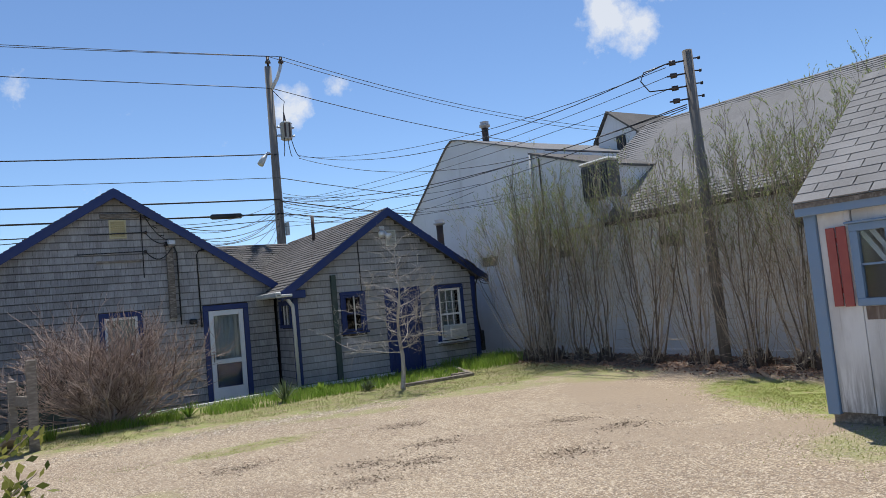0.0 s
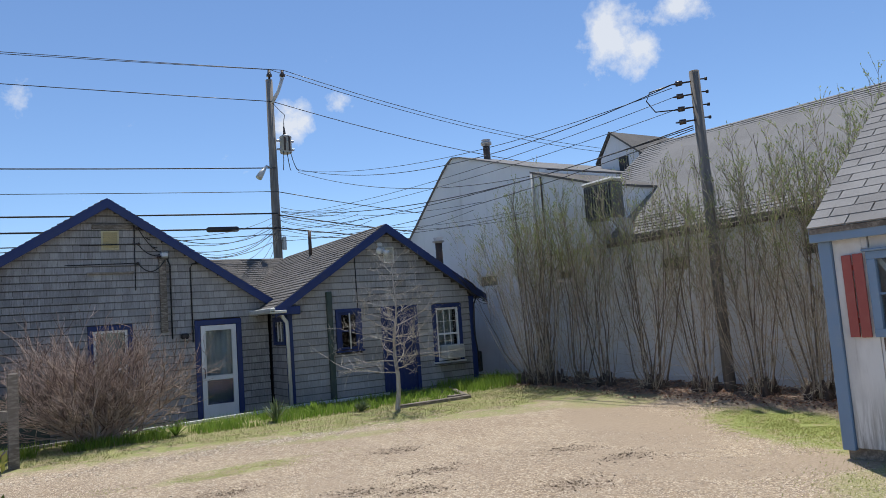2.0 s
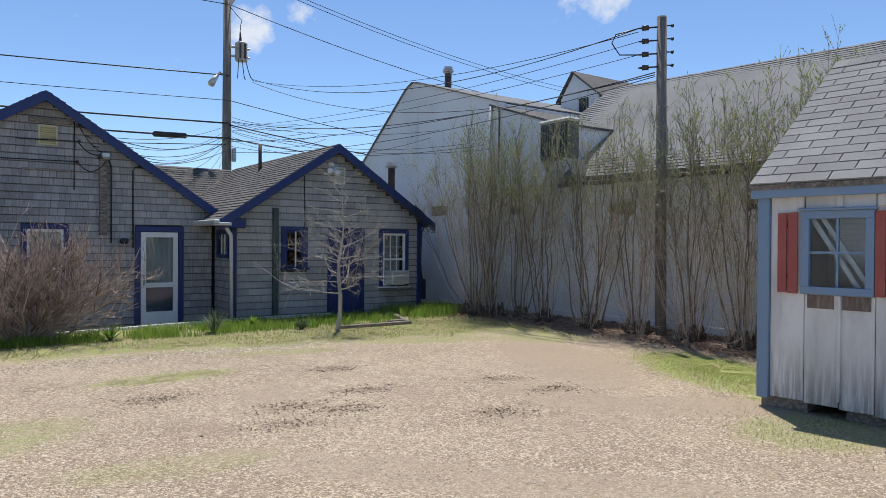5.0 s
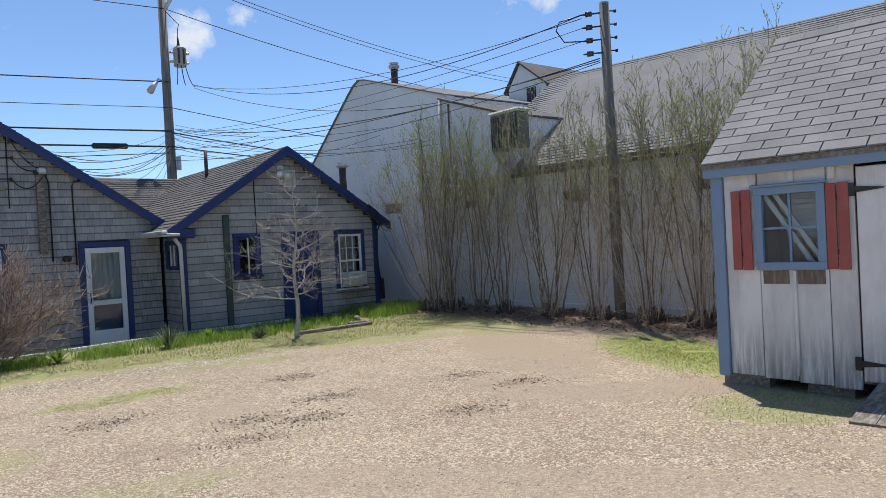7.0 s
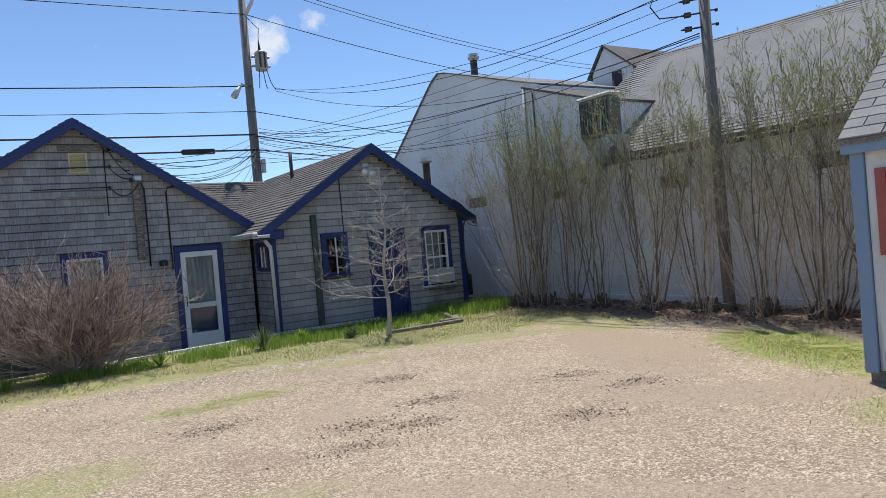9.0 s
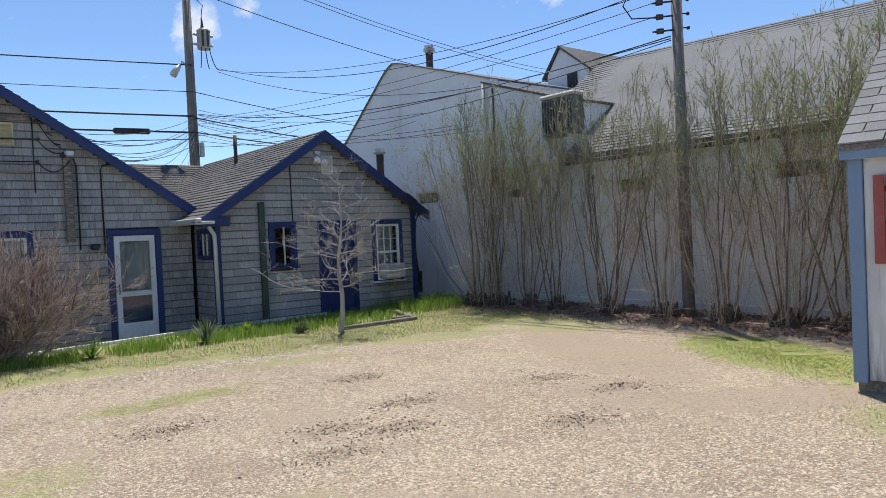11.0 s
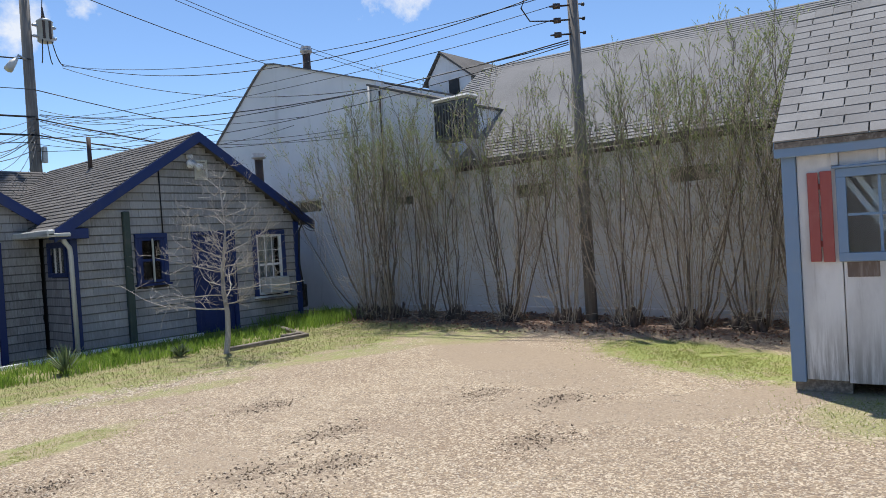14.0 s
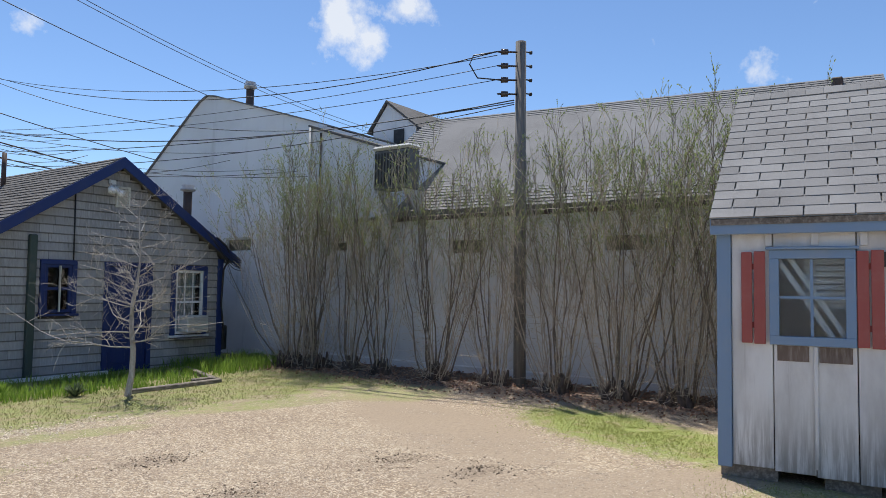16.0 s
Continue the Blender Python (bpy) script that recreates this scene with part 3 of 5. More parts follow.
# cottage with the small door (gable one): x from -2.0 to 4.75
Y1, Z1 = 16.5, -0.24
G1 = (1.47, 4.38)
c1 = thing("cottage", "grey cedar-shingled gable cottage with navy trim and white storm door", "house", at=(1.4, 18, -0.24))
H1 = [(3.24, 3.99, -0.19, 1.83), (1.17, 1.80, 0.30, 1.86)]
wall_slab(c1, Y1 + 0.02, Y1 + 0.16, -1.98, 4.72, Z1, 2.25, G1, H1)
k1 = (G1[1] - 2.25) / (G1[0] + 1.98)
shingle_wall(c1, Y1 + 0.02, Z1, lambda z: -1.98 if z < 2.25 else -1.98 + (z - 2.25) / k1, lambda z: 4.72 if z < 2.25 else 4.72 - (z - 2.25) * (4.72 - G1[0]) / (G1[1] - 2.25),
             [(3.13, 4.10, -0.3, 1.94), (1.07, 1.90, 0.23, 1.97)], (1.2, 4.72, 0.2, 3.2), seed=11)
roof_plane(c1, (-2.28, 16.3, 2.17), (-2.28, 22.2, 2.17), (G1[0], 22.2, 4.53), (G1[0], 16.3, 4.53), 0.1, ROOF, seed=3)
roof_plane(c1, (5.02, 16.3, 2.17), (5.02, 22.2, 2.17), (G1[0], 22.2, 4.53), (G1[0], 16.3, 4.53), 0.1, ROOF, seed=4)
rakes(c1, -2.28, 2.17, 5.02, 2.17, G1[0], 4.53, 16.27)
for xx in (-1.98, 4.6):
    part("side_wall", B((xx, Y1 + 0.16, Z1), (xx + 0.12, 22, 2.2)), BACKING, c1)
part("back_wall", B((-1.86, 21.9, Z1), (4.6, 22.0, 2.2)), BACKING, c1)
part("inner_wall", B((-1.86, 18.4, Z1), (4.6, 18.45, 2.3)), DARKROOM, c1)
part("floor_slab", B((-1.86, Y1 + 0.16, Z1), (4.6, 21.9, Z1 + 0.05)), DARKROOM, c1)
sash_window(c1, 1.17, 1.80, 0.30, 1.86, Y1, 0.1, cols=1, label="white two-pane sash window with navy casing")
# storm door
door = part("storm_door", B((3.12, Y1 - 0.04, 1.84), (4.11, Y1 + 0.05, 1.95), None, 0.006), NAVY, c1, "white aluminium storm door in a navy casing")
for a, b in ((3.12, 3.23), (4.0, 4.11)):
    part("casing", B((a, Y1 - 0.037, Z1), (b, Y1 + 0.05, 1.84), None, 0.006), NAVY, door)
bm = bmesh.new()
for a, b in (((3.24, -0.19), (3.34, 1.83)), ((3.89, -0.19), (3.99, 1.83)), ((3.34, 1.72), (3.89, 1.83)), ((3.34, 0.66), (3.89, 0.76)), ((3.34, -0.19), (3.89, 0.15))):
    box(bm, (a[0], Y1 - 0.025, a[1]), (b[0], Y1 + 0.015, b[1]), None, 0.004)
part("door_frame", bm, WHITE, door, "white aluminium frame, scuffed at the foot")
for lo, hi in ((0.76, 1.72), (0.15, 0.66)):
    part("pane", B((3.34, Y1 - 0.006, lo), (3.89, Y1, hi)), GLASS, door).visible_shadow = False
part("inner_door", B((3.25, Y1 + 0.1, -0.19), (3.98, Y1 + 0.14, 0.72)), NAVY, door)
vs, fs = [], []
for i in range(31):
    xx = 3.26 + 0.71 * i / 30
    yy = Y1 + 0.12 + 0.014 * math.sin(i * 1.4)
    vs += [(xx, yy, 0.72), (xx, yy, 1.82)]
c = new("curtain", raw("curtain", vs, [(2 * i, 2 * i + 2, 2 * i + 3, 2 * i + 1) for i in range(30)], CURTAIN, True))
c.parent = door
c.matrix_parent_inverse = door.matrix_world.inverted()
tube_part("door_handle", [(3.29, Y1 - 0.03, 0.72), (3.29, Y1 - 0.08, 0.74), (3.29, Y1 - 0.08, 0.88), (3.29, Y1 - 0.03, 0.9)], 0.01, IRON, door)
# louvred vent, drip board and meter conduit on the gable
vent = part("gable_vent", B((1.36, Y1 - 0.035, 3.5), (1.69, Y1, 3.53)), CREAM, c1, "cream wooden louvre vent")
part("vent_frame", box(box(B((1.36, Y1 - 0.036, 3.53), (1.39, Y1, 3.86)), (1.66, Y1 - 0.036, 3.53), (1.69, Y1, 3.86)), (1.36, Y1 - 0.036, 3.86), (1.69, Y1, 3.89)), CREAM, vent)
for i in range(8):
    part("slat", B((1.39, -0.003, -0.02), (1.66, 0.003, 0.02), pose(0, Y1 - 0.02, 3.555 + i * 0.042, 38)), CREAM, vent)
part("drip_board", B((1.08, Y1 - 0.05, 3.0), (1.95, Y1 - 0.005, 3.045), None, 0.004), TIMBER, c1)
part("drip_board", B((1.2, Y1 - 0.045, 3.93), (1.95, Y1 - 0.005, 4.02), None, 0.004), TIMBER, c1)
part("service_mast", B((2.44, Y1 - 0.09, 1.75), (2.58, Y1 - 0.01, 3.3), None, 0.01), TIMBER, c1, "grey wooden service board")
tube_part("conduit", [(2.66, Y1 - 0.05, 1.6), (2.66, Y1 - 0.05, 3.15), (2.6, Y1 - 0.09, 3.28)], 0.016, CABLE, c1)
tube_part("conduit", [(3.08, Y1 - 0.04, 1.5), (3.07, Y1 - 0.04, 3.08), (3.11, Y1 - 0.05, 3.17), (3.25, Y1 - 0.05, 3.19)], 0.016, CABLE, c1)
tube_part("conduit", [(1.98, Y1 - 0.04, 2.65), (1.98, Y1 - 0.04, 4.0)], 0.01, CABLE, c1)
for xi, zi in ((2.03, 3.93), (2.05, 3.6), (2.02, 3.2), (2.42, 3.32)):
    tube_part("insulator", [(xi, Y1 - 0.01, zi), (xi, Y1 - 0.1, zi), (xi, Y1 - 0.101, zi), (xi, Y1 - 0.17, zi)], [0.012, 0.012, 0.036, 0.03], PORCELAIN, c1)
tube_part("loop_wire", sag((2.03, Y1 - 0.14, 3.6), (2.5, Y1 - 0.1, 3.4), 0.12, 10), 0.012, CABLE, c1, 5)
tube_part("loop_wire", sag((2.02, Y1 - 0.14, 3.2), (2.55, Y1 - 0.1, 3.25), 0.2, 10), 0.012, CABLE, c1, 5)
tube_part("loop_wire", sag((2.05, Y1 - 0.14, 3.92), (2.5, Y1 - 0.1, 3.42), 0.1, 10), 0.01, CABLE, c1, 5)
part("weather_head", B((2.46, Y1 - 0.16, 3.3), (2.64, Y1 - 0.02, 3.44), None, 0.03), STEEL, c1)
part("porch_lamp", B((2.82, Y1 - 0.14, 1.58), (2.98, Y1 - 0.01, 1.7), None, 0.03), IRON, c1)

# cottage with the bare tree before it (gable two): x from 4.75 to 9.5
Y2, G2 = 15.36, (7.15, 3.72)
c2 = thing("cottage", "grey cedar-shingled gable cottage with navy trim and navy door", "house", at=(7.1, 18, 0))
H2 = [(7.07, 7.83, 0.02, 1.9), (8.42, 9.05, 0.62, 1.87), (5.95, 6.40, 1.09, 1.9)]
wall_slab(c2, Y2 + 0.02, Y2 + 0.16, 4.8, 9.5, -0.1, 2.14, G2, H2)
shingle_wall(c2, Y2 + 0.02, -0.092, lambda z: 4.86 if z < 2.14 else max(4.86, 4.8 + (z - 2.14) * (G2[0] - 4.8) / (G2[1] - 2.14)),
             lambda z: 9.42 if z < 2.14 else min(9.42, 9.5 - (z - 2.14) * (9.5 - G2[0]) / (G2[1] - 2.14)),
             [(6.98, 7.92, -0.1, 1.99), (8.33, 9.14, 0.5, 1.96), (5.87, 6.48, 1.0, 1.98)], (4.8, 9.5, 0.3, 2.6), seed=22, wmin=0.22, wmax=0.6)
roof_plane(c2, (4.45, 15.14, 2.08), (4.45, 22.0, 2.08), (G2[0], 22.0, 3.87), (G2[0], 15.14, 3.87), 0.1, ROOF, seed=5)
roof_plane(c2, (9.78, 15.14, 2.13), (9.78, 22.0, 2.13), (G2[0], 22.0, 3.87), (G2[0], 15.14, 3.87), 0.1, ROOF, seed=6)
rakes(c2, 4.45, 2.08, 9.78, 2.13, G2[0], 3.87, 15.11)
part("corner_board", B((4.76, Y2 - 0.03, -0.05), (4.88, Y2 + 0.12, 2.12), None, 0.006), NAVY, c2)
part("corner_board", B((9.4, Y2 - 0.03, -0.05), (9.53, Y2 + 0.12, 2.12), None, 0.006), NAVY, c2)
part("eave_return", B((4.45, 15.13, 1.93), (5.0, Y2 - 0.01, 2.1), None, 0.01), NAVY, c2)
part("side_wall", B((4.8, Y2 + 0.16, -0.25), (4.92, 22, 2.15)), BACKING, c2)
part("side_wall", B((9.38, Y2 + 0.16, -0.1), (9.5, 22, 2.15)), BACKING, c2)
part("back_wall", B((4.92, 21.9, -0.1), (9.38, 22, 2.15)), BACKING, c2)
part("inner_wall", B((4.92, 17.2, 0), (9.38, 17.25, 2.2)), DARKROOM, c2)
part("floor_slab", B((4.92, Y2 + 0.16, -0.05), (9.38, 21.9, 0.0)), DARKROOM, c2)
# courses on the short side wall by the gutter
vs, fs = [], []
rng = random.Random(5)
for i in range(16):
    yy = Y2 + 0.12
    while yy < 16.5:
        w = min(rng.uniform(0.12, 0.3), 16.5 - yy)
        if not (15.5 < yy + w / 2 < 16.25 and 1.3 < -0.24 + i * 0.148 + 0.07 < 1.9):
            k = len(vs)
            z = -0.24 + i * 0.148
            vs += [(4.8, yy, z), (4.8, yy + w - 0.004, z), (4.782, yy + w - 0.004, z), (4.782, yy, z), (4.8, yy, z + 0.19), (4.8, yy + w - 0.004, z + 0.19), (4.796, yy + w - 0.004, z + 0.19), (4.796, yy, z + 0.19)]
            fs += [tuple(k + j for j in f) for f in ((0, 1, 2, 3), (3, 2, 6, 7), (0, 3, 7, 4), (1, 5, 6, 2))]
        yy += w
o = new("shingle_field", raw("shingle_field", vs, fs, SHINGLE_FAR))
o.parent = c2
o.matrix_parent_inverse = c2.matrix_world.inverted()
tagged(o, "grey cedar shingles on the short side wall", kind="stuff")
sw = part("side_window", box(box(box(B((4.75, 15.5, 1.8), (4.8, 16.28, 1.9)), (4.75, 15.5, 1.3), (4.8, 16.28, 1.37)), (4.75, 15.5, 1.37), (4.8, 15.58, 1.8)), (4.75, 16.2, 1.37), (4.8, 16.28, 1.8)), NAVY, c2, "small window in a navy casing")
part("pane", B((4.785, 15.58, 1.37), (4.79, 16.2, 1.8)), GLASS, sw)
part("muntin_grid", box(B((4.76, 15.77, 1.37), (4.784, 15.79, 1.8)), (4.76, 15.98, 1.37), (4.784, 16.0, 1.8)), WHITE, sw)
# soffit, gutter and downspout
part("soffit", B((4.45, 15.3, 2.0), (4.8, 17.0, 2.03)), ALU, c2)
part("fascia", B((4.42, 15.15, 1.98), (4.46, 17.0, 2.1)), WHITE, c2)
gut = part("gutter", B((4.3, 15.0, 1.98), (4.42, 17.0, 2.09), None, 0.02), ALU, c2, "dented white aluminium gutter")
tube_part("downspout", [(4.62, 15.2, 1.98), (4.62, 15.2, 1.9), (4.72, 15.24, 1.78), (4.73, 15.24, 1.65), (4.74, 15.24, 0.05)], 0.04, ALU, c2, 8, "white aluminium downspout")
part("gutter_end", B((4.3, 15.0, 1.97), (4.66, 15.24, 2.03), None, 0.01), ALU, c2)
sash_window(c2, 8.42, 9.05, 0.62, 1.87, Y2, 0.09, label="white six-over-six sash window with navy casing")
ac = part("air_conditioner", B((8.52, Y2 - 0.3, 0.66), (9.0, Y2 + 0.05, 0.98), None, 0.015), ALU, c2, "beige window air conditioner on a wooden shelf")
for i in range(9):
    part("louvre", B((8.55, Y2 - 0.306, 0.7 + i * 0.029), (8.97, Y2 - 0.3, 0.712 + i * 0.029)), STEEL, ac)
part("shelf", B((8.4, Y2 - 0.34, 0.53), (9.12, Y2 - 0.06, 0.56), None, 0.004), TIMBER, c2)
bw = sash_window(c2, 5.95, 6.40, 1.09, 1.9, Y2, 0.08, NAVY, NAVY, 1, 1, "small_window", False, "small open window in a navy casing")
part("shutter_leaf", B((6.18, Y2 - 0.06, 1.1), (6.2, Y2 - 0.02, 1.88)), ALU, bw)
nd = part("navy_door", B((7.08, Y2 - 0.005, 0.02), (7.82, Y2 + 0.04, 1.89), None, 0.005), NAVY, c2, "navy painted panelled door")
for a, b in ((6.98, 7.07), (7.83, 7.92)):
    part("casing", B((a, Y2 - 0.04, 0), (b, Y2 + 0.02, 1.98), None, 0.006), NAVY, nd)
part("casing", B((7.07, Y2 - 0.038, 1.9), (7.83, Y2 + 0.02, 1.98), None, 0.006), NAVY, nd)
for a in (7.15, 7.48):
    for lo, hi in ((0.15, 0.8), (0.95, 1.75)):
        part("panel", B((a, Y2 - 0.016, lo), (a + 0.27, Y2 - 0.004, hi), None, 0.006), NAVY, nd)
part("doorknob", B((7.74, Y2 - 0.06, 0.88), (7.79, Y2 - 0.01, 0.93), None, 0.015), STEEL, nd)
v2 = part("gable_vent", box(box(box(B((7.14, Y2 - 0.03, 2.98), (7.17, Y2, 3.36)), (7.38, Y2 - 0.03, 2.98), (7.41, Y2, 3.36)), (7.17, Y2 - 0.03, 2.98), (7.38, Y2, 3.0)), (7.17, Y2 - 0.03, 3.34), (7.38, Y2, 3.36)), ALU, c2, "grey metal louvre vent")
for i in range(10):
    part("slat", B((7.17, -0.003, -0.018), (7.38, 0.003, 0.018), pose(0, Y2 - 0.015, 3.02 + i * 0.034, 38)), ALU, v2)
lamp = part("flood_light", B((6.98, Y2 - 0.06, 3.36), (7.12, Y2, 3.46), None, 0.02), WHITE, c2, "white twin flood light")
for dx, dz in ((-0.09, -0.06), (0.05, -0.1)):
    tube_part("lamp_head", [(7.05 + dx * 0.3, Y2 - 0.08, 3.36 + dz * 0.2), (7.05 + dx, Y2 - 0.14, 3.34 + dz), (7.05 + dx * 1.4, Y2 - 0.26, 3.29 + dz)], [0.03, 0.05, 0.075], WHITE, lamp)
part("green_post", B((5.66, Y2 - 0.1, 0.0), (5.78, Y2 - 0.01, 2.38), None, 0.012), GREENPIPE, c2, "dark green square downpipe")
tube_part("conduit", [(6.41, Y2 - 0.03, 1.95), (6.4, Y2 - 0.03, 3.12)], 0.012, CABLE, c2)
tube_part("cable_run", [(9.15, Y2 - 0.28, 2.55), (9.4, Y2 - 0.27, 2.38), (9.55, Y2 - 0.22, 2.2), (9.5, Y2 - 0.07, 1.9), (9.47, Y2 - 0.06, 1.2), (9.55, Y2 - 0.1, 0.4)], 0.02, CABLE, c2)
part("meter_box", B((9.55, Y2 - 0.02, 0.25), (9.68, Y2 + 0.15, 0.75), None, 0.02), IRON, c2)
# flue on the right slope, and a vent pipe by the ridge
tube_part("flue", [(8.82, 15.62, 2.5), (8.82, 15.62, 3.46)], 0.085, RUSTPIPE, c2, 14, "rusty black stovepipe")
tube_part("flue_cap", [(8.82, 15.62, 3.46), (8.82, 15.62, 3.49), (8.82, 15.62, 3.491), (8.82, 15.62, 3.53), (8.82, 15.62, 3.531), (8.82, 15.62, 3.6)], [0.1, 0.1, 0.15, 0.15, 0.1, 0.13], STEEL, c2, 14, "galvanised cap")
tube_part("vent_pipe", [(6.62, 18.6, 3.4), (6.62, 18.6, 4.2)], 0.045, RUSTPIPE, c2, 10)
# flood of old wires along the barge board ends
for i in range(5):
    tube_part("loose_wire", sag((8.8 + 0.1 * i, 15.06, 2.72 - 0.09 * i), (9.75, 15.05, 2.1 - 0.05 * i), 0.06 + 0.02 * i, 8), 0.008, CABLE, c2, 4)

# the long roof that ties the cottages together
cm = thing("long_roof", "long grey-brown asphalt roof behind the gables", "roof", at=(-3, 22, 0))
roof_plane(cm, (-14, 19.0, 2.0), (7.0, 19.0, 2.0), (7.0, 22.0, 3.82), (-14, 22.0, 3.82), 0.1, ROOF, seed=9)
roof_plane(cm, (-14, 25.0, 2.0), (7.0, 25.0, 2.0), (7.0, 22.0, 3.82), (-14, 22.0, 3.82), 0.1, ROOF, strips=False)
part("wall", box(B((-14, 19.1, -0.3), (-2.1, 24.9, 2.05)), (-2.1, 22.3, -0.3), (6.9, 24.9, 2.05)), BACKING, cm)

# third cottage, only its corner in view
Y0 = 13.2
c0 = thing("cottage", "grey shingled cottage corner with navy trim and white downspout", "house", at=(-4.5, 15, 0))
G0 = (-5.0, 4.3)
wall_slab(c0, Y0 + 0.02, Y0 + 0.16, -8.35, -1.72, -0.1, 2.12, G0, [])
shingle_wall(c0, Y0 + 0.02, -0.092, lambda z: -8.3 if z < 2.12 else -8.35 + (z - 2.12) * 1.53, lambda z: -1.8 if z < 2.12 else min(-1.8, -1.72 - (z - 2.12) * 1.5), [], (-3.2, -1.7, 0, 2.6), seed=33)
roof_plane(c0, (-1.42, 13.0, 2.12), (-1.42, 19.5, 2.12), (G0[0], 19.5, 4.48), (G0[0], 13.0, 4.48), 0.1, ROOF, seed=13)
roof_plane(c0, (-8.6, 13.0, 2.12), (-8.6, 19.5, 2.12), (G0[0], 19.5, 4.48), (G0[0], 13.0, 4.48), 0.1, ROOF, seed=14)
rakes(c0, -8.6, 2.12, -1.42, 2.12, G0[0], 4.48, 12.97)
part("corner_board", B((-1.82, Y0 - 0.03, -0.05), (-1.68, Y0 + 0.12, 2.1), None, 0.006), NAVY, c0)
part("side_wall", B((-1.84, Y0 + 0.16, -0.25), (-1.72, 19.4, 2.1)), SHINGLE_FAR, c0)
part("side_wall", B((-8.35, Y0 + 0.16, -0.1), (-8.23, 19.4, 2.1)), BACKING, c0)
tube_part("downspout", [(-1.55, 13.06, 2.05), (-1.56, 13.06, 0.02)], 0.05, ALU, c0, 8, "white aluminium downspout")
tube_part("conduit", [(-2.2, Y0 - 0.04, 2.45), (-2.12, Y0 - 0.04, 2.1), (-2.1, Y0 - 0.04, 0.3)], 0.014, CABLE, c0)

# ---- white building ----
XW = 10.9
wb = thing("white_building", "long whitewashed building with grey shingle roof and stepped end", "building", at=(13, 11, 0))
holesW = [(6.75, 7.6, 2.2, 2.52), (9.85, 10.62, 2.2, 2.52), (13.15, 13.75, 2.3, 2.55), (16.15, 17.1, 2.36, 2.7)]


def wall_y(parent, x0, x1, y0, y1, z0, z1, holes, name="wall"):
    bm = bmesh.new()
    cy = sorted({y0, y1, *[v for h in holes for v in h[:2] if y0 < v < y1]})
    cz = sorted({z0, z1, *[v for h in holes for v in h[2:]]})
    for i in range(len(cy) - 1):
        for j in range(len(cz) - 1):
            my, mz = (cy[i] + cy[i + 1]) / 2, (cz[j] + cz[j + 1]) / 2
            if not any(h[0] < my < h[1] and h[2] < mz < h[3] for h in holes):
                box(bm, (x0, cy[i], cz[j]), (x1, cy[i + 1], cz[j + 1]))
    bmesh.ops.remove_doubles(bm, verts=bm.verts, dist=0.0005)
    return part(name, bm, STUCCO, parent)


wall_y(wb, XW, XW + 0.25, 3.6, 14.05, -0.1, 3.02, holesW[:3])
wall_y(wb, XW, XW + 0.25, 14.05, 21.4, -0.1, 3.2, holesW[3:])
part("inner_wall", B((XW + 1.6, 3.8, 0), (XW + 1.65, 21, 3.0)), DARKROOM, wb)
part("wall_foot", B((XW - 0.05, 3.6, -0.1), (XW, 14.05, 0.2), None, 0.02), STUCCO, wb)
for y0, y1, z0, z1 in holesW:
    w = part("window", box(box(box(B((XW + 0.06, y0, z0), (XW + 0.12, y1, z0 + 0.04)), (XW + 0.06, y0, z1 - 0.04), (XW + 0.12, y1, z1)), (XW + 0.06, y0, z0 + 0.04), (XW + 0.12, y0 + 0.04, z1 - 0.04)), (XW + 0.06, y1 - 0.04, z0 + 0.04), (XW + 0.12, y1, z1 - 0.04)), WHITE, wb, "low transom window with an olive sheet for its reflection")
    # Added sheet that carries the reflected olive tone behind the pane.
    part("reflection_sheet", B((XW + 0.14, y0, z0), (XW + 0.16, y1, z1)), PANE_REFLECTION, w)
    part("pane", B((XW + 0.09, y0 + 0.04, z0 + 0.04), (XW + 0.095, y1 - 0.04, z1 - 0.04)), GLASS, w)
# tall end block: steep far side, low near side
prof = [(21.4, 3.2), (14.05, 3.2), (14.05, 5.1), (17.55, 6.18), (17.9, 6.24), (18.2, 6.12), (18.45, 5.95), (21.4, 3.75)]
part("end_wall", prism(bmesh.new(), [(XW, y, z) for y, z in prof], (0.25, 0, 0)), STUCCO, wb)
roofline = prof[2:]
for (ya, za), (yb, zb) in zip(roofline[:-1], roofline[1:]):
    part("end_roof", prism(bmesh.new(), [(XW - 0.06, ya, za), (XW - 0.06, yb, zb), (XW - 0.06, yb, zb + 0.03), (XW - 0.06, ya, za + 0.03)], (6.5, 0, 0)), BIGROOF, wb)
part("end_side", B((XW + 0.25, 14.05, 3.0), (17.2, 14.2, 5.08)), STUCCO, wb)
part("end_back", B((17.2, 14.05, 0), (17.4, 21.4, 4.0)), STUCCO, wb)
part("far_wall", B((XW + 0.25, 21.2, -0.1), (17.2, 21.4, 3.75)), STUCCO, wb)
# lower set-back wall between the block and the roof
UW = XW - 0.24
part("upper_wall", prism(bmesh.new(), [(UW, 14.05, 2.96), (UW, 11.9, 2.96), (UW, 11.9, 4.26), (UW, 14.05, 4.96)], (0.2, 0, 0)), STUCCO, wb)
part("cheek_wall", prism(bmesh.new(), [(UW + 0.2, 11.92, 3.0), (XW + 1.75, 11.92, 4.26), (UW + 0.2, 11.92, 4.26)], (0, 0.12, 0)), STUCCO, wb)
part("upper_roof", prism(bmesh.new(), [(UW - 0.06, 14.05, 4.96), (UW - 0.06, 11.86, 4.25), (UW - 0.06, 11.86, 4.3), (UW - 0.06, 14.05, 5.01)], (2.3, 0, 0)), ROOF, wb)
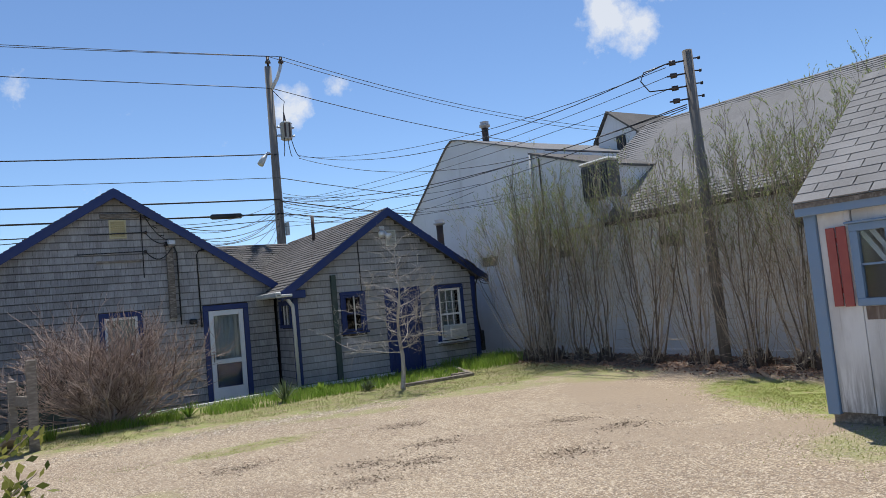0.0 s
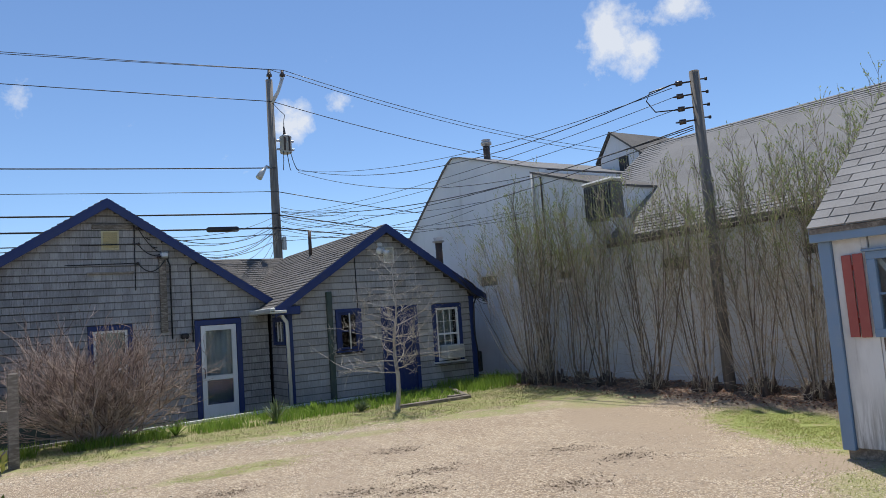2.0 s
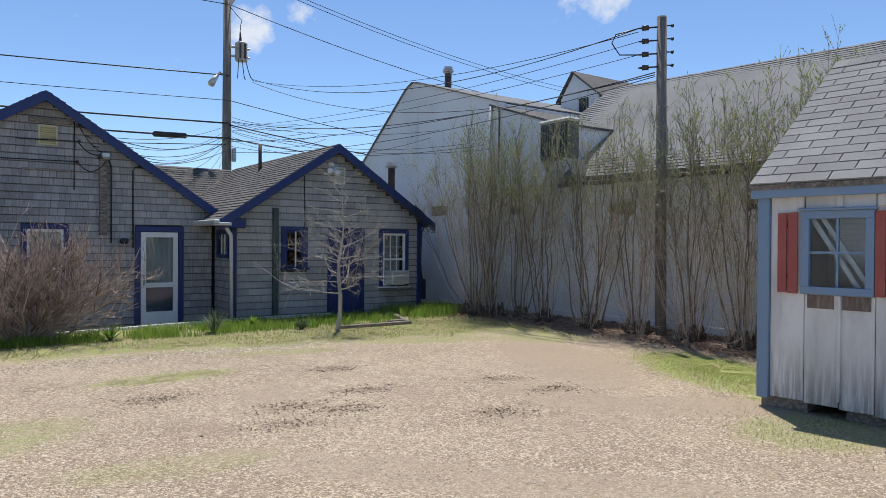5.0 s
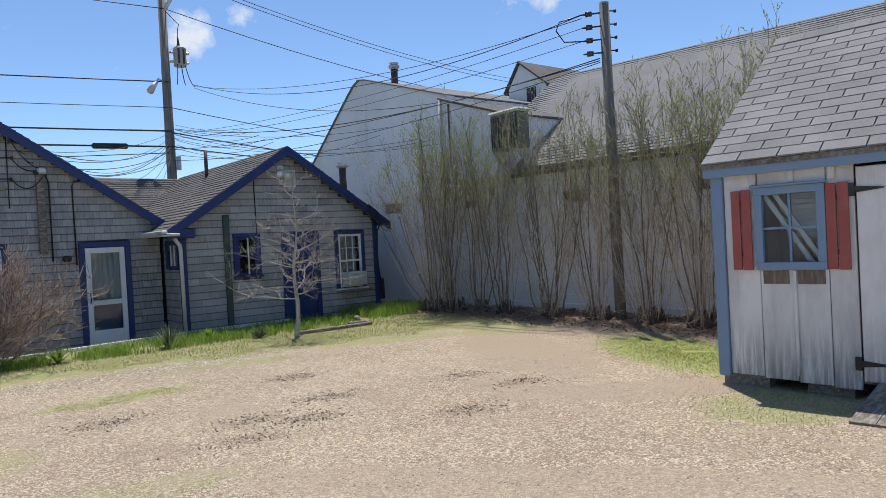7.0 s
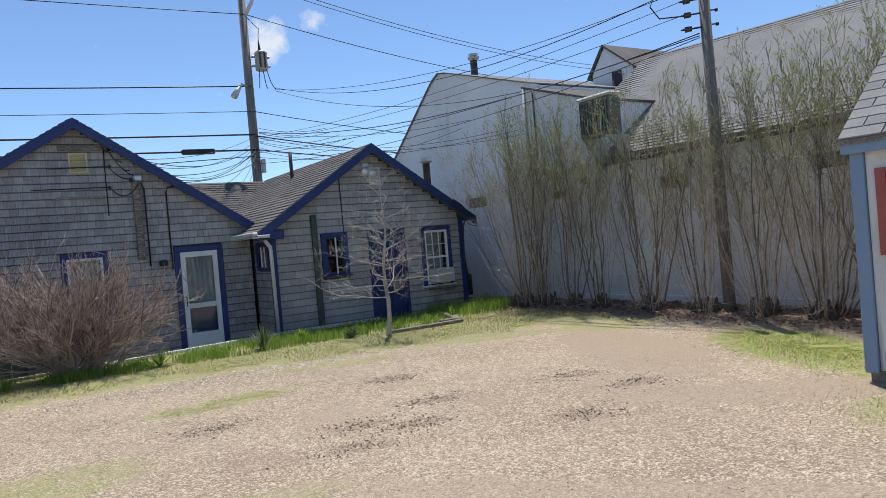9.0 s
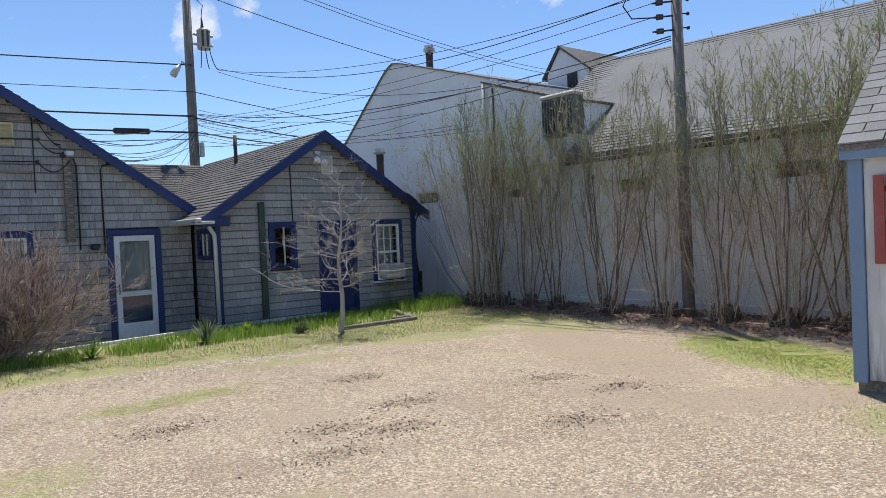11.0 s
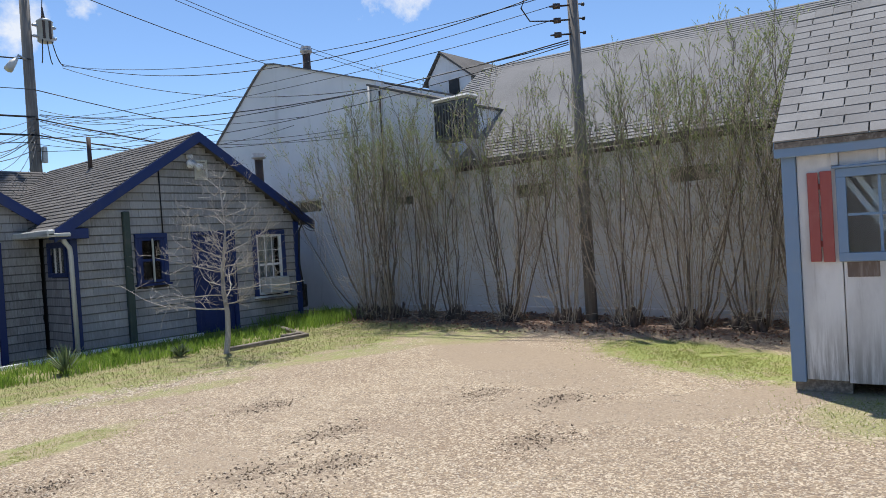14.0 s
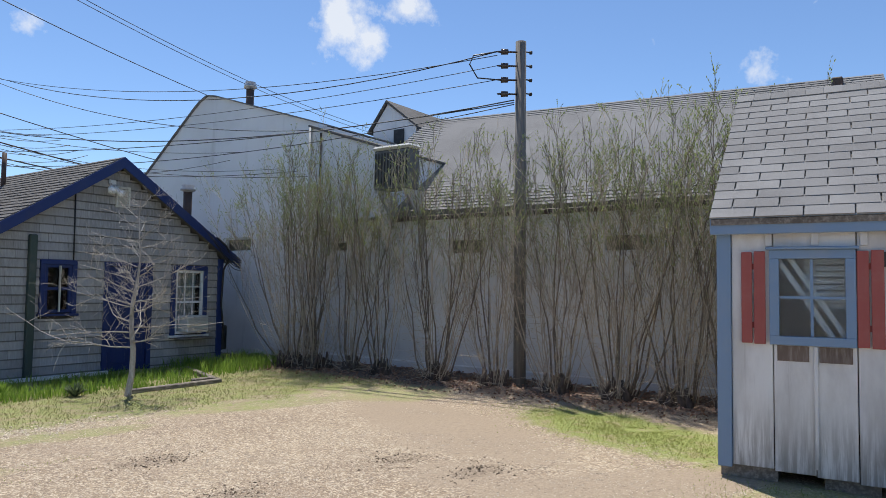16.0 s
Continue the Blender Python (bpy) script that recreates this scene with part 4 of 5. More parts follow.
tube_part("downpipe", [(UW - 0.04, 14.0, 4.95), (UW - 0.04, 14.0, 2.4)], 0.035, ALU, wb)
tube_part("downpipe", [(UW - 0.03, 13.7, 4.8), (UW - 0.03, 13.7, 3.3)], 0.02, RUSTPIPE, wb)
# main roof
RB, RZ0, RZ1 = 4.0, 5.56, 5.95
roof_plane(wb, (XW - 0.08, 3.4, 2.98), (XW - 0.08, 14.0, 3.06), (XW + RB, 14.0, RZ1), (XW + RB, 3.9, RZ0), 0.12, BIGROOF, 0.12, tab=0.33, seed=41, up=0.02)
roof_plane(wb, (XW + 2 * RB, 3.9, 3.0), (XW + 2 * RB, 14.0, 3.0), (XW + RB, 14.0, RZ1), (XW + RB, 3.9, RZ0), 0.12, BIGROOF, strips=False)
part("gable_wall", prism(bmesh.new(), [(XW, 3.6, 3.0), (XW + 2 * RB - 0.3, 3.9, 3.0), (XW + RB, 3.95, RZ0 - 0.15)], (0, 0.2, 0)), STUCCO, wb)
part("gable_wall", B((XW + 0.2, 3.6, -0.1), (XW + 2 * RB - 0.3, 3.8, 3.0)), STUCCO, wb)
part("gable_wall", B((XW + 2 * RB - 0.5, 3.8, -0.1), (XW + 2 * RB - 0.3, 13.6, 3.0)), STUCCO, wb)
part("gutter", B((XW - 0.15, 3.4, 2.86), (XW - 0.08, 11.85, 2.95), None, 0.015), RUSTPIPE, wb)
part("frieze_board", B((XW - 0.03, 3.6, 2.72), (XW, 14.0, 2.98), None, 0.006), WHITE, wb)
part("roof_vent", B((XW + RB - 0.45, 4.5, 5.2), (XW + RB - 0.3, 4.68, 5.5), None, 0.02), RUSTPIPE, wb)
# dormer
part("dormer_wall", prism(bmesh.new(), [(14.9, 15.95, 5.0), (14.9, 14.45, 5.0), (14.9, 14.45, 5.85), (14.9, 15.45, 6.6), (14.9, 15.95, 5.95)], (2.0, 0, 0)), STUCCO, wb, "small white dormer gable")
for (ya, za), (yb, zb) in (((15.45, 6.64), (14.3, 5.76)), ((15.45, 6.64), (16.1, 5.82))):
    part("dormer_roof", prism(bmesh.new(), [(14.82, ya, za), (14.82, yb, zb), (14.82, yb, zb + 0.06), (14.82, ya, za + 0.06)], (3.0, 0, 0)), ROOF, wb)
part("dormer_window", B((14.86, 14.85, 5.45), (14.9, 15.2, 5.85), None, 0.01), IRON, wb)
# flue on the end block
tube_part("flue", [(XW + 0.9, 17.42, 5.6), (XW + 0.9, 17.42, 6.55)], 0.1, RUSTPIPE, wb, 14, "dark metal flue")
tube_part("flue_cap", [(XW + 0.9, 17.42, 6.55), (XW + 0.9, 17.42, 6.6), (XW + 0.9, 17.42, 6.601), (XW + 0.9, 17.42, 6.67), (XW + 0.9, 17.42, 6.671), (XW + 0.9, 17.42, 6.74)], [0.11, 0.13, 0.16, 0.16, 0.11, 0.14], STEEL, wb, 14, "galvanised cap")

# ---- garden shed ----
SM = pose(6.62, 4.74, 0, 0, 0, -84)
shed = thing("garden_shed", "white board garden shed with blue-grey trim and red shutters", "shed", at=(6.62, 4.74, 0))
LEN, DEEP, EAVE, TOP = 3.0, 4.2, 2.24, 3.85
WIN = (0.48, 0.97, 1.24, 1.89)
for x0, x1 in ((0.0, 0.45), (0.8, 1.2), (2.5, 2.95)):
    part("skid", B((x0, 0.05, -0.06), (x1, DEEP - 0.05, 0.13), SM), TIMBER, shed)
part("floor", B((0.02, 0.04, 0.13), (LEN - 0.02, DEEP - 0.04, 0.19), SM), TIMBER, shed)
bounds = [0.1, 0.43, 0.745, 1.05, 1.285]
for i in range(4):
    a, b = bounds[i], bounds[i + 1]
    rings = [(0.12 - 0.014 * i, 2.16)] if i in (0, 3) else [(0.12 - 0.014 * i, WIN[2] - 0.02), (WIN[3] + 0.02, 2.16)]
    for z0, z1 in rings:
        part("board", B((a + 0.004, -0.006 * (i % 2), z0), (b - 0.004, 0.03, z1), SM, 0.004), SHEDBOARD, shed)
for a, b in ((0.43, 0.48), (0.97, 1.05)):
    part("board", B((a + 0.002, 0.0, WIN[2] - 0.018), (b - 0.002, 0.03, WIN[3] + 0.018), SM), SHEDBOARD, shed)
for a in (0.43, 0.745):
    part("bare_board", B((a + 0.03, -0.012, 1.03), (a + 0.27, -0.004, 1.16), SM), BAREWOOD, shed, "bare brown wood where the paint is gone")
for xb in (0.4, 0.75, 1.1):
    part("batten", B((xb - 0.025, -0.035, 1.995), (xb + 0.03, -0.006, 2.14), SM, 0.004), SHEDBOARD, shed)
part("batten", B((0.735, -0.03, 0.16), (0.765, -0.006, 1.16), SM, 0.004), SHEDBOARD, shed)
part("wall", B((LEN - 0.05, 0.05, 0.12), (LEN, DEEP, 2.2), SM), SHEDBOARD, shed)
part("wall", B((0.0, 0.05, 0.12), (0.05, DEEP, 2.2), SM), SHEDBOARD, shed)
part("wall", B((0.05, DEEP - 0.04, 0.12), (LEN - 0.05, DEEP, 2.2), SM), SHEDBOARD, shed)
for xx in (0.0, LEN - 0.05):
    part("gable", prism(bmesh.new(), [(xx, 0.0, 2.2), (xx, DEEP, 2.2), (xx, DEEP / 2, TOP - 0.1)], (0.05, 0, 0), SM), SHEDBOARD, shed)
part("corner_board", B((-0.015, -0.04, 0.1), (0.1, 0.04, 2.12), SM, 0.006), SHEDTRIM, shed, "blue-grey corner board")
part("corner_board", B((-0.02, 0.04, 0.1), (0.0, 0.15, 2.12), SM, 0.006), SHEDTRIM, shed)
part("fascia", B((-0.06, -0.11, 2.1), (LEN + 0.06, -0.075, 2.25), SM, 0.006), SHEDTRIM, shed, "blue-grey fascia under the eave")
part("soffit", B((-0.05, -0.075, 2.14), (LEN + 0.05, 0.03, 2.17), SM), SHEDTRIM, shed)
# window with four panes, header and shutters
w = part("window", box(box(box(B((WIN[0] - 0.075, -0.045, WIN[3]), (WIN[1] + 0.075, 0.03, WIN[3] + 0.075), SM, 0.004), (WIN[0] - 0.075, -0.045, WIN[2] - 0.075), (WIN[1] + 0.075, 0.03, WIN[2]), SM, 0.004),
                       (WIN[0] - 0.075, -0.043, WIN[2]), (WIN[0], 0.03, WIN[3]), SM, 0.004), (WIN[1], -0.043, WIN[2]), (WIN[1] + 0.075, 0.03, WIN[3]), SM, 0.004), SHEDTRIM, shed, "blue-grey framed window of four panes")
part("header", B((WIN[0] - 0.1, -0.075, WIN[3] + 0.076), (WIN[1] + 0.1, -0.006, WIN[3] + 0.1), SM, 0.006), SHEDTRIM, w)
mx, mz = (WIN[0] + WIN[1]) / 2, (WIN[2] + WIN[3]) / 2
part("muntin", B((mx - 0.011, -0.012, WIN[2]), (mx + 0.011, 0.016, WIN[3]), SM), SHEDTRIM, w)
part("muntin", B((WIN[0], -0.01, mz - 0.011), (mx - 0.011, 0.014, mz + 0.011), SM), SHEDTRIM, w)
part("muntin", B((mx + 0.011, -0.01, mz - 0.011), (WIN[1], 0.014, mz + 0.011), SM), SHEDTRIM, w)
for a0, a1 in ((WIN[0], mx), (mx, WIN[1])):
    for b0, b1 in ((WIN[2], mz), (mz, WIN[3])):
        part("pane", B((a0, 0.004, b0), (a1, 0.008, b1), SM), GLASS, w).visible_shadow = False
for x0 in (0.185, 1.05):
    s = part("shutter", B((x0, -0.04, 1.17), (x0 + 0.085, -0.018, 1.95), SM, 0.004), SHUTTER, shed, "brick-red two-board shutter")
    part("shutter_board", B((x0 + 0.1, -0.042, 1.165), (x0 + 0.19, -0.02, 1.955), SM, 0.004), SHUTTER, s)
    for zz in (1.3, 1.8):
        part("cleat", B((x0 + 0.01, -0.02, zz), (x0 + 0.18, -0.008, zz + 0.05), SM), SHUTTER, s)
# door with strap hinges, ramp
d = part("shed_door", B((1.3, -0.02, 0.16), (2.28, 0.02, 2.08), SM, 0.006), SHEDBOARD, shed, "white board door with black strap hinges")
for zz in (0.32, 1.88):
    h = part("hinge_plate", B((1.235, -0.034, zz - 0.06), (1.29, -0.008, zz + 0.06), SM, 0.004), IRON, d, "black iron strap hinge")
    part("strap", prism(bmesh.new(), [(1.29, -0.034, zz - 0.03), (1.29, -0.034, zz + 0.03), (1.52, -0.034, zz + 0.006), (1.52, -0.034, zz - 0.006)], (0, 0.013, 0), SM), IRON, h)
part("board", B((2.29, 0.0, 0.12), (LEN, 0.03, 2.16), SM, 0.004), SHEDBOARD, shed)
part("inner_wall", B((0.06, 1.6, 0.2), (LEN - 0.06, 1.63, 2.2), SM), SHEDBOARD, shed)
# White slats added inside to imitate clapboards reflected in the window.
for i in range(8):
    part("reflection_slat", B((0.66, 0.2, 1.47 + i * 0.054), (1.0, 0.215, 1.512 + i * 0.054), SM), WHITE, shed)
for dx in (-0.05, 0.05):
    part("brace", B((-0.022, -0.01, -0.42), (0.022, 0.02, 0.42), SM @ pose(0.72 + dx, 0.1, 1.56, 0, -32, 0)), WHITE, shed)
ramp = thing("ramp", "grey weathered plank ramp at the shed door", "ramp", at=tuple(SM @ Vector((1.8, -0.5, 0))))
for i in range(5):
    part("plank", prism(bmesh.new(), [(1.42 + i * 0.19, -0.03, 0.17), (1.42 + i * 0.19, -0.95, 0.03), (1.42 + i * 0.19, -0.95, 0.0), (1.42 + i * 0.19, -0.03, 0.11)], (0.184, 0, 0), SM), TIMBER, ramp)
# roof deck and its shingles, one by one
NR = 17
ea, ra = Vector((-0.06, -0.13, EAVE)), Vector((-0.06, DEEP / 2, TOP))
part("roof_deck", prism(bmesh.new(), [(-0.05, -0.12, EAVE - 0.01), (-0.05, DEEP / 2, TOP - 0.01), (-0.05, DEEP / 2, TOP - 0.08), (-0.05, -0.12, EAVE - 0.06)], (LEN + 0.1, 0, 0), SM), TIMBER, shed)
part("roof_deck", prism(bmesh.new(), [(-0.05, DEEP + 0.12, EAVE - 0.01), (-0.05, DEEP / 2, TOP - 0.01), (-0.05, DEEP / 2, TOP - 0.08), (-0.05, DEEP + 0.12, EAVE - 0.06)], (LEN + 0.1, 0, 0), SM), SHEDROOF, shed)
slope = math.atan2(ra.z - ea.z, ra.y - ea.y)
step = (ra - ea).length / NR
tabw, th = 0.375, 0.011
mesh_tab = raw("roof_shingle", [(0.002, 0, 0), (0.998, 0, 0), (0.998, step * 1.25, 0), (0.002, step * 1.25, 0), (0.002, 0.002, th), (0.998, 0.002, th), (0.998, step * 1.25, 0.003), (0.002, step * 1.25, 0.003)],
               [(0, 3, 2, 1), (4, 5, 6, 7), (0, 1, 5, 4), (1, 2, 6, 5), (3, 0, 4, 7)], SHEDROOF)
rng = random.Random(7)
for i in range(NR):
    p = ea.lerp(ra, i / NR)
    s = -tabw * (0.5 if i % 2 else 0.0) - rng.uniform(0, 0.03)
    while s < LEN + 0.12:
        a, b = max(0, s), min(LEN + 0.12, s + tabw - 0.011)
        s += tabw
        if b - a < 0.03:
            continue
        o = new("roof_shingle", mesh_tab)
        o.parent = shed
        o.matrix_parent_inverse = shed.matrix_world.inverted()
        loc = SM @ Matrix.Translation((p.x + a, p.y, p.z + rng.uniform(0, 0.002))) @ Matrix.Rotation(slope, 4, "X")
        o.matrix_basis = loc @ Matrix.Rotation(rng.uniform(-0.004, 0.004), 4, "Z") @ Matrix.Diagonal((b - a, 1, 1, 1))
for i in range(18):
    x0 = -0.06 + i * 0.175
    part("ridge_cap", prism(bmesh.new(), [(x0, DEEP / 2 - 0.14, TOP - 0.08), (x0, DEEP / 2, TOP + 0.022 + 0.004 * (i % 2)), (x0, DEEP / 2 + 0.14, TOP - 0.08), (x0, DEEP / 2, TOP + 0.0)], (0.172, 0, 0), SM), SHEDROOF, shed)

# ---- utility poles and wires ----
PX, PY, PTOP = 7.55, 24.0, 10.25
pole = thing("utility_pole", "tall weathered wooden utility pole with transformer and street light", "utility pole", "utility poles", at=(PX, PY, 0))
tube_part("shaft", [(PX, PY, -0.3), (PX - 0.02, PY, 5), (PX - 0.03, PY, PTOP)], [0.17, 0.15, 0.12], POLEWOOD, pole, 14)
tube_part("bracket", [(PX, PY - 0.1, 9.4), (PX + 0.25, PY - 0.1, 9.85), (PX + 0.42, PY - 0.1, 10.35)], 0.06, ALU, pole)
for xx, zz in ((PX - 0.03, PTOP), (PX + 0.44, 10.3)):
    tube_part("insulator", [(xx, PY - 0.05, zz), (xx, PY - 0.05, zz + 0.12), (xx, PY - 0.05, zz + 0.121), (xx, PY - 0.05, zz + 0.2), (xx, PY - 0.05, zz + 0.201), (xx, PY - 0.05, zz + 0.34)], [0.04, 0.04, 0.1, 0.09, 0.06, 0.05], PORCELAIN, pole, 10)
TX = PX + 0.4
tr = tube_part("transformer", [(TX, PY - 0.15, 7.64), (TX, PY - 0.15, 7.66), (TX, PY - 0.15, 8.2), (TX, PY - 0.15, 8.21), (TX, PY - 0.15, 8.28)], [0.17, 0.2, 0.2, 0.215, 0.14], TRANSFORMER, pole, 20, "grey transformer can")
for xx in (-0.1, 0.06):
    part("fin", B((TX + xx - 0.03, PY - 0.37, 7.7), (TX + xx + 0.03, PY - 0.33, 8.2), None, 0.01), RUSTPIPE, tr)
for zz in (7.78, 8.08):
    part("lug", B((PX + 0.08, PY - 0.2, zz - 0.03), (TX + 0.29, PY - 0.1, zz + 0.03), None, 0.01), STEEL, tr)
tube_part("bushing", [(TX - 0.03, PY - 0.15, 8.28), (TX - 0.03, PY - 0.15, 8.42), (TX - 0.04, PY - 0.15, 8.62)], [0.06, 0.04, 0.02], PORCELAIN, tr)
tube_part("jumper", [(TX - 0.04, PY - 0.15, 8.6), (TX - 0.02, PY - 0.15, 8.85), (TX + 0.02, PY - 0.15, 9.0), (TX - 0.12, PY - 0.15, 9.12), (PX, PY - 0.15, 9.4)], 0.012, CABLE, pole, 5)
for i in range(3):
    tube_part("jumper", sag((TX - 0.14 + i * 0.12, PY - 0.3, 7.68), (PX + 0.25 + 0.28 * i, PY - 0.2, 7.05), 0.15, 8), 0.014, CABLE, pole, 5)
sl = tube_part("lamp_arm", [(PX - 0.1, PY - 0.1, 7.1), (PX - 0.35, PY - 0.25, 7.15), (PX - 0.5, PY - 0.35, 7.0)], 0.03, STEEL, pole)
tube_part("lamp_head", [(PX - 0.42, PY - 0.32, 7.04), (PX - 0.55, PY - 0.4, 6.9), (PX - 0.7, PY - 0.48, 6.68)], [0.04, 0.09, 0.11], ALU, sl, 12, "street light head")
part("terminal_box", B((PX + 0.12, PY - 0.2, 4.3), (PX + 0.24, PY - 0.05, 4.75), None, 0.02), ALU, pole)

QX, QY, QTOP = 10.16, 8.69, 5.64
pole2 = thing("utility_pole", "short weathered wooden pole with side insulators among the shrubs", "utility pole", "utility poles", at=(QX, QY, 0))
tube_part("shaft", [(QX + 0.03, QY, -0.3), (QX, QY, 2.5), (QX - 0.02, QY, QTOP)], [0.1, 0.094, 0.086], POLEWOOD, pole2, 14)
INS = []
for i in range(4):
    zz = QTOP - 0.19 - 0.232 * i
    a = Vector((QX - 0.1, QY + 0.02, zz))
    b = a + Vector((-0.2, 0.26, 0.0))
    INS.append(b)
    tube_part("insulator", [a, a.lerp(b, 0.45), a.lerp(b, 0.46), a.lerp(b, 0.8), a.lerp(b, 0.81), b], [0.015, 0.015, 0.045, 0.05, 0.02, 0.012], PORCELAIN, pole2, 10)
    tube_part("bolt", [(QX + 0.09, QY - 0.03, zz + 0.05), (QX + 0.16, QY - 0.07, zz + 0.05), (QX + 0.161, QY - 0.07, zz + 0.05), (QX + 0.19, QY - 0.09, zz + 0.05)], [0.012, 0.012, 0.03, 0.03], IRON, pole2)
tube_part("jumper", [INS[0], INS[0] + Vector((-0.25, 0.3, -0.08)), INS[1] + Vector((-0.3, 0.34, 0.0)), INS[2] + Vector((-0.2, 0.25, 0.02)), INS[2]], 0.012, CABLE, pole2, 5)


def wire(a, b, drop, r=0.012, label="thin black overhead wire", n=20):
    vs, fs = [], []
    tube_data(vs, fs, sag(a, b, drop, n), [r] * (n + 1), 5)
    return tagged(new("overhead_wire", raw("overhead_wire", [tuple(v) for v in vs], fs, CABLE, True)), label, "wire", "overhead wires")


def on_pole(z, dx=0.0):
    return (PX + dx, PY - 0.14, z)


def left_of(z):
    return (-42.0, 33.8, z)


def right_of(z):
    return (38.0, 29.5, z)


wire(on_pole(10.58, -0.03), left_of(12.4), 0.4, 0.011)
wire(on_pole(10.62, 0.44), left_of(12.7), 0.4, 0.011)
wire(on_pole(9.45), left_of(11.9), 0.25, 0.014)
wire(on_pole(10.58, -0.03), right_of(10.6), 1.0, 0.012)
wire(on_pole(10.62, 0.44), right_of(10.9), 1.0, 0.012)
wire(on_pole(9.45), right_of(9.6), 1.0, 0.014)
wire(on_pole(7.12), left_of(8.4), 0.5, 0.02, "twisted service cable along the poles")
wire(on_pole(6.3), left_of(7.5), 0.4, 0.011)
wire(on_pole(5.55), left_of(6.9), 0.35, 0.028, "thick telephone cable along the poles")
wire(on_pole(5.05), left_of(6.3), 0.3, 0.03, "thick telephone cable along the poles")
wire(on_pole(4.85), left_of(4.4), 0.5, 0.014)
wire(on_pole(6.3), right_of(6.9), 0.9, 0.014)
wire(on_pole(5.5), right_of(6.2), 0.9, 0.022)
wire(on_pole(5.05), right_of(5.9), 0.7, 0.022)
wire(on_pole(7.1, 0.8), INS[0], 0.75, 0.009, "twisted service cable between the poles")
wire(on_pole(7.05, 0.8), INS[0] + Vector((0, 0, -0.06)), 0.5, 0.007)
wire(on_pole(5.45), INS[1], 0.3, 0.006)
wire(on_pole(5.3), INS[2], 0.28, 0.006)
wire(on_pole(4.95), (QX - 0.12, QY + 0.06, QTOP - 1.02), 0.3, 0.009)
wire(on_pole(4.6), (QX - 0.12, QY + 0.06, QTOP - 1.05), 0.42, 0.008)
wire(on_pole(4.8), (10.86, 14.6, 4.1), 0.3, 0.008)
wire(on_pole(7.0, 0.8), (10.86, 14.1, 4.95), 0.45, 0.009)
for i, (zz, dr) in enumerate(((5.2, 0.5), (5.1, 0.7), (4.95, 0.35), (4.7, 0.3))):
    wire(on_pole(zz), (2.03 + 0.14 * i, Y1 - 0.17, 3.93 - 0.2 * i), dr, 0.01, "service drop from the pole to the gable")
wire((2.03, Y1 - 0.17, 3.6), (-42, 24.0, 5.3), 0.5, 0.012)
wire((2.03, Y1 - 0.17, 3.2), (-42, 22.0, 5.0), 0.5, 0.012)
for i, (za, zb, dr, yb) in enumerate(((5.6, 4.7, 0.25, 16.5), (5.45, 4.2, 0.4, 15.2), (5.3, 3.95, 0.35, 14.2), (5.0, 4.55, 0.5, 16.9))):
    wire(on_pole(za, 0.1), (10.84, yb, zb), dr, 0.007)
for i in range(6):
    wire(on_pole(5.5 - 0.12 * i), (2.6 + 0.22 * i, 16.24, 3.72 - 0.15 * i), 0.2 + 0.13 * i, 0.007, "thin service drop slung to the gable edge")
for i in range(5):
    wire(on_pole(5.75 - 0.16 * i, 0.12), (PX + 1.9 + 0.25 * i, PY - 1.4, 5.55 - 0.1 * i), 0.12 + 0.05 * i, 0.008, "slack loop of thin wire beside the pole", 10)
wire(on_pole(5.62, 0.12), (QX - 0.12, QY + 0.06, QTOP - 0.98), 0.55, 0.011, "thick cable slung between the poles")
cl = thing("splice_case", "black splice case hanging on the telephone cable", "cable box", at=(5.9, 24.1, 5.0))
tube_part("case", [(5.25, 24.2, 5.03), (5.3, 24.2, 5.03), (6.2, 24.02, 5.03), (6.25, 24.02, 5.03)], [0.05, 0.09, 0.09, 0.05], CABLE, cl, 10)

# ---- rooftop unit ----
unit = thing("condenser", "pale grey air-conditioning condenser with louvred sides", "air conditioner", at=(10.98, 11.7, 3.3))
part("casing", B((10.3, 11.1, 3.42), (10.64, 11.95, 4.18), None, 0.03), UNIT, unit)
part("top_cover", B((10.27, 11.06, 4.18), (10.65, 11.99, 4.26), None, 0.04), ALU, unit)
for i in range(11):
    part("louvre", B((10.29, 11.14 + i * 0.074, 3.5), (10.3, 11.17 + i * 0.074, 4.12)), IRON, unit)
for yy in (11.2, 11.85):
    part("bracket", B((10.28, yy - 0.03, 3.36), (10.9, yy + 0.03, 3.42)), STEEL, unit)
    part("bracket", prism(bmesh.new(), [(10.9, yy - 0.02, 3.36), (10.35, yy - 0.02, 3.36), (10.9, yy - 0.02, 2.7)], (0, 0.04, 0)), STEEL, unit)

# ---- edging, bed timbers, posts, walkway ----
ed = Vector((EDGE[1][0] - EDGE[0][0], EDGE[1][1] - EDGE[0][1], 0)).normalized()
edge_m = Matrix(((ed.x, -ed.y, 0, EDGE[0][0]), (ed.y, ed.x, 0, EDGE[0][1]), (0, 0, 1, 0), (0, 0, 0, 1)))
L = (Vector(EDGE[1]) - Vector(EDGE[0])).length
walkway = solo("walkway", B((-1.95, 14.0, -0.28), (4.75, 16.5, -0.235)), CONCRETE, "worn concrete walkway below the cottages", "walkway", kind="structure")
for i in range(3):
    a, b = 0.35 + (L - 0.35) * i / 3, 0.35 + (L - 0.35) * (i + 1) / 3
    solo("edging_board", B((a + 0.004, -0.03, -0.3), (b - 0.004, 0.02, 0.055), edge_m, 0.008), WHITE if i else CONCRETE, "weathered white edging board along the bed", "edging", "edging boards")
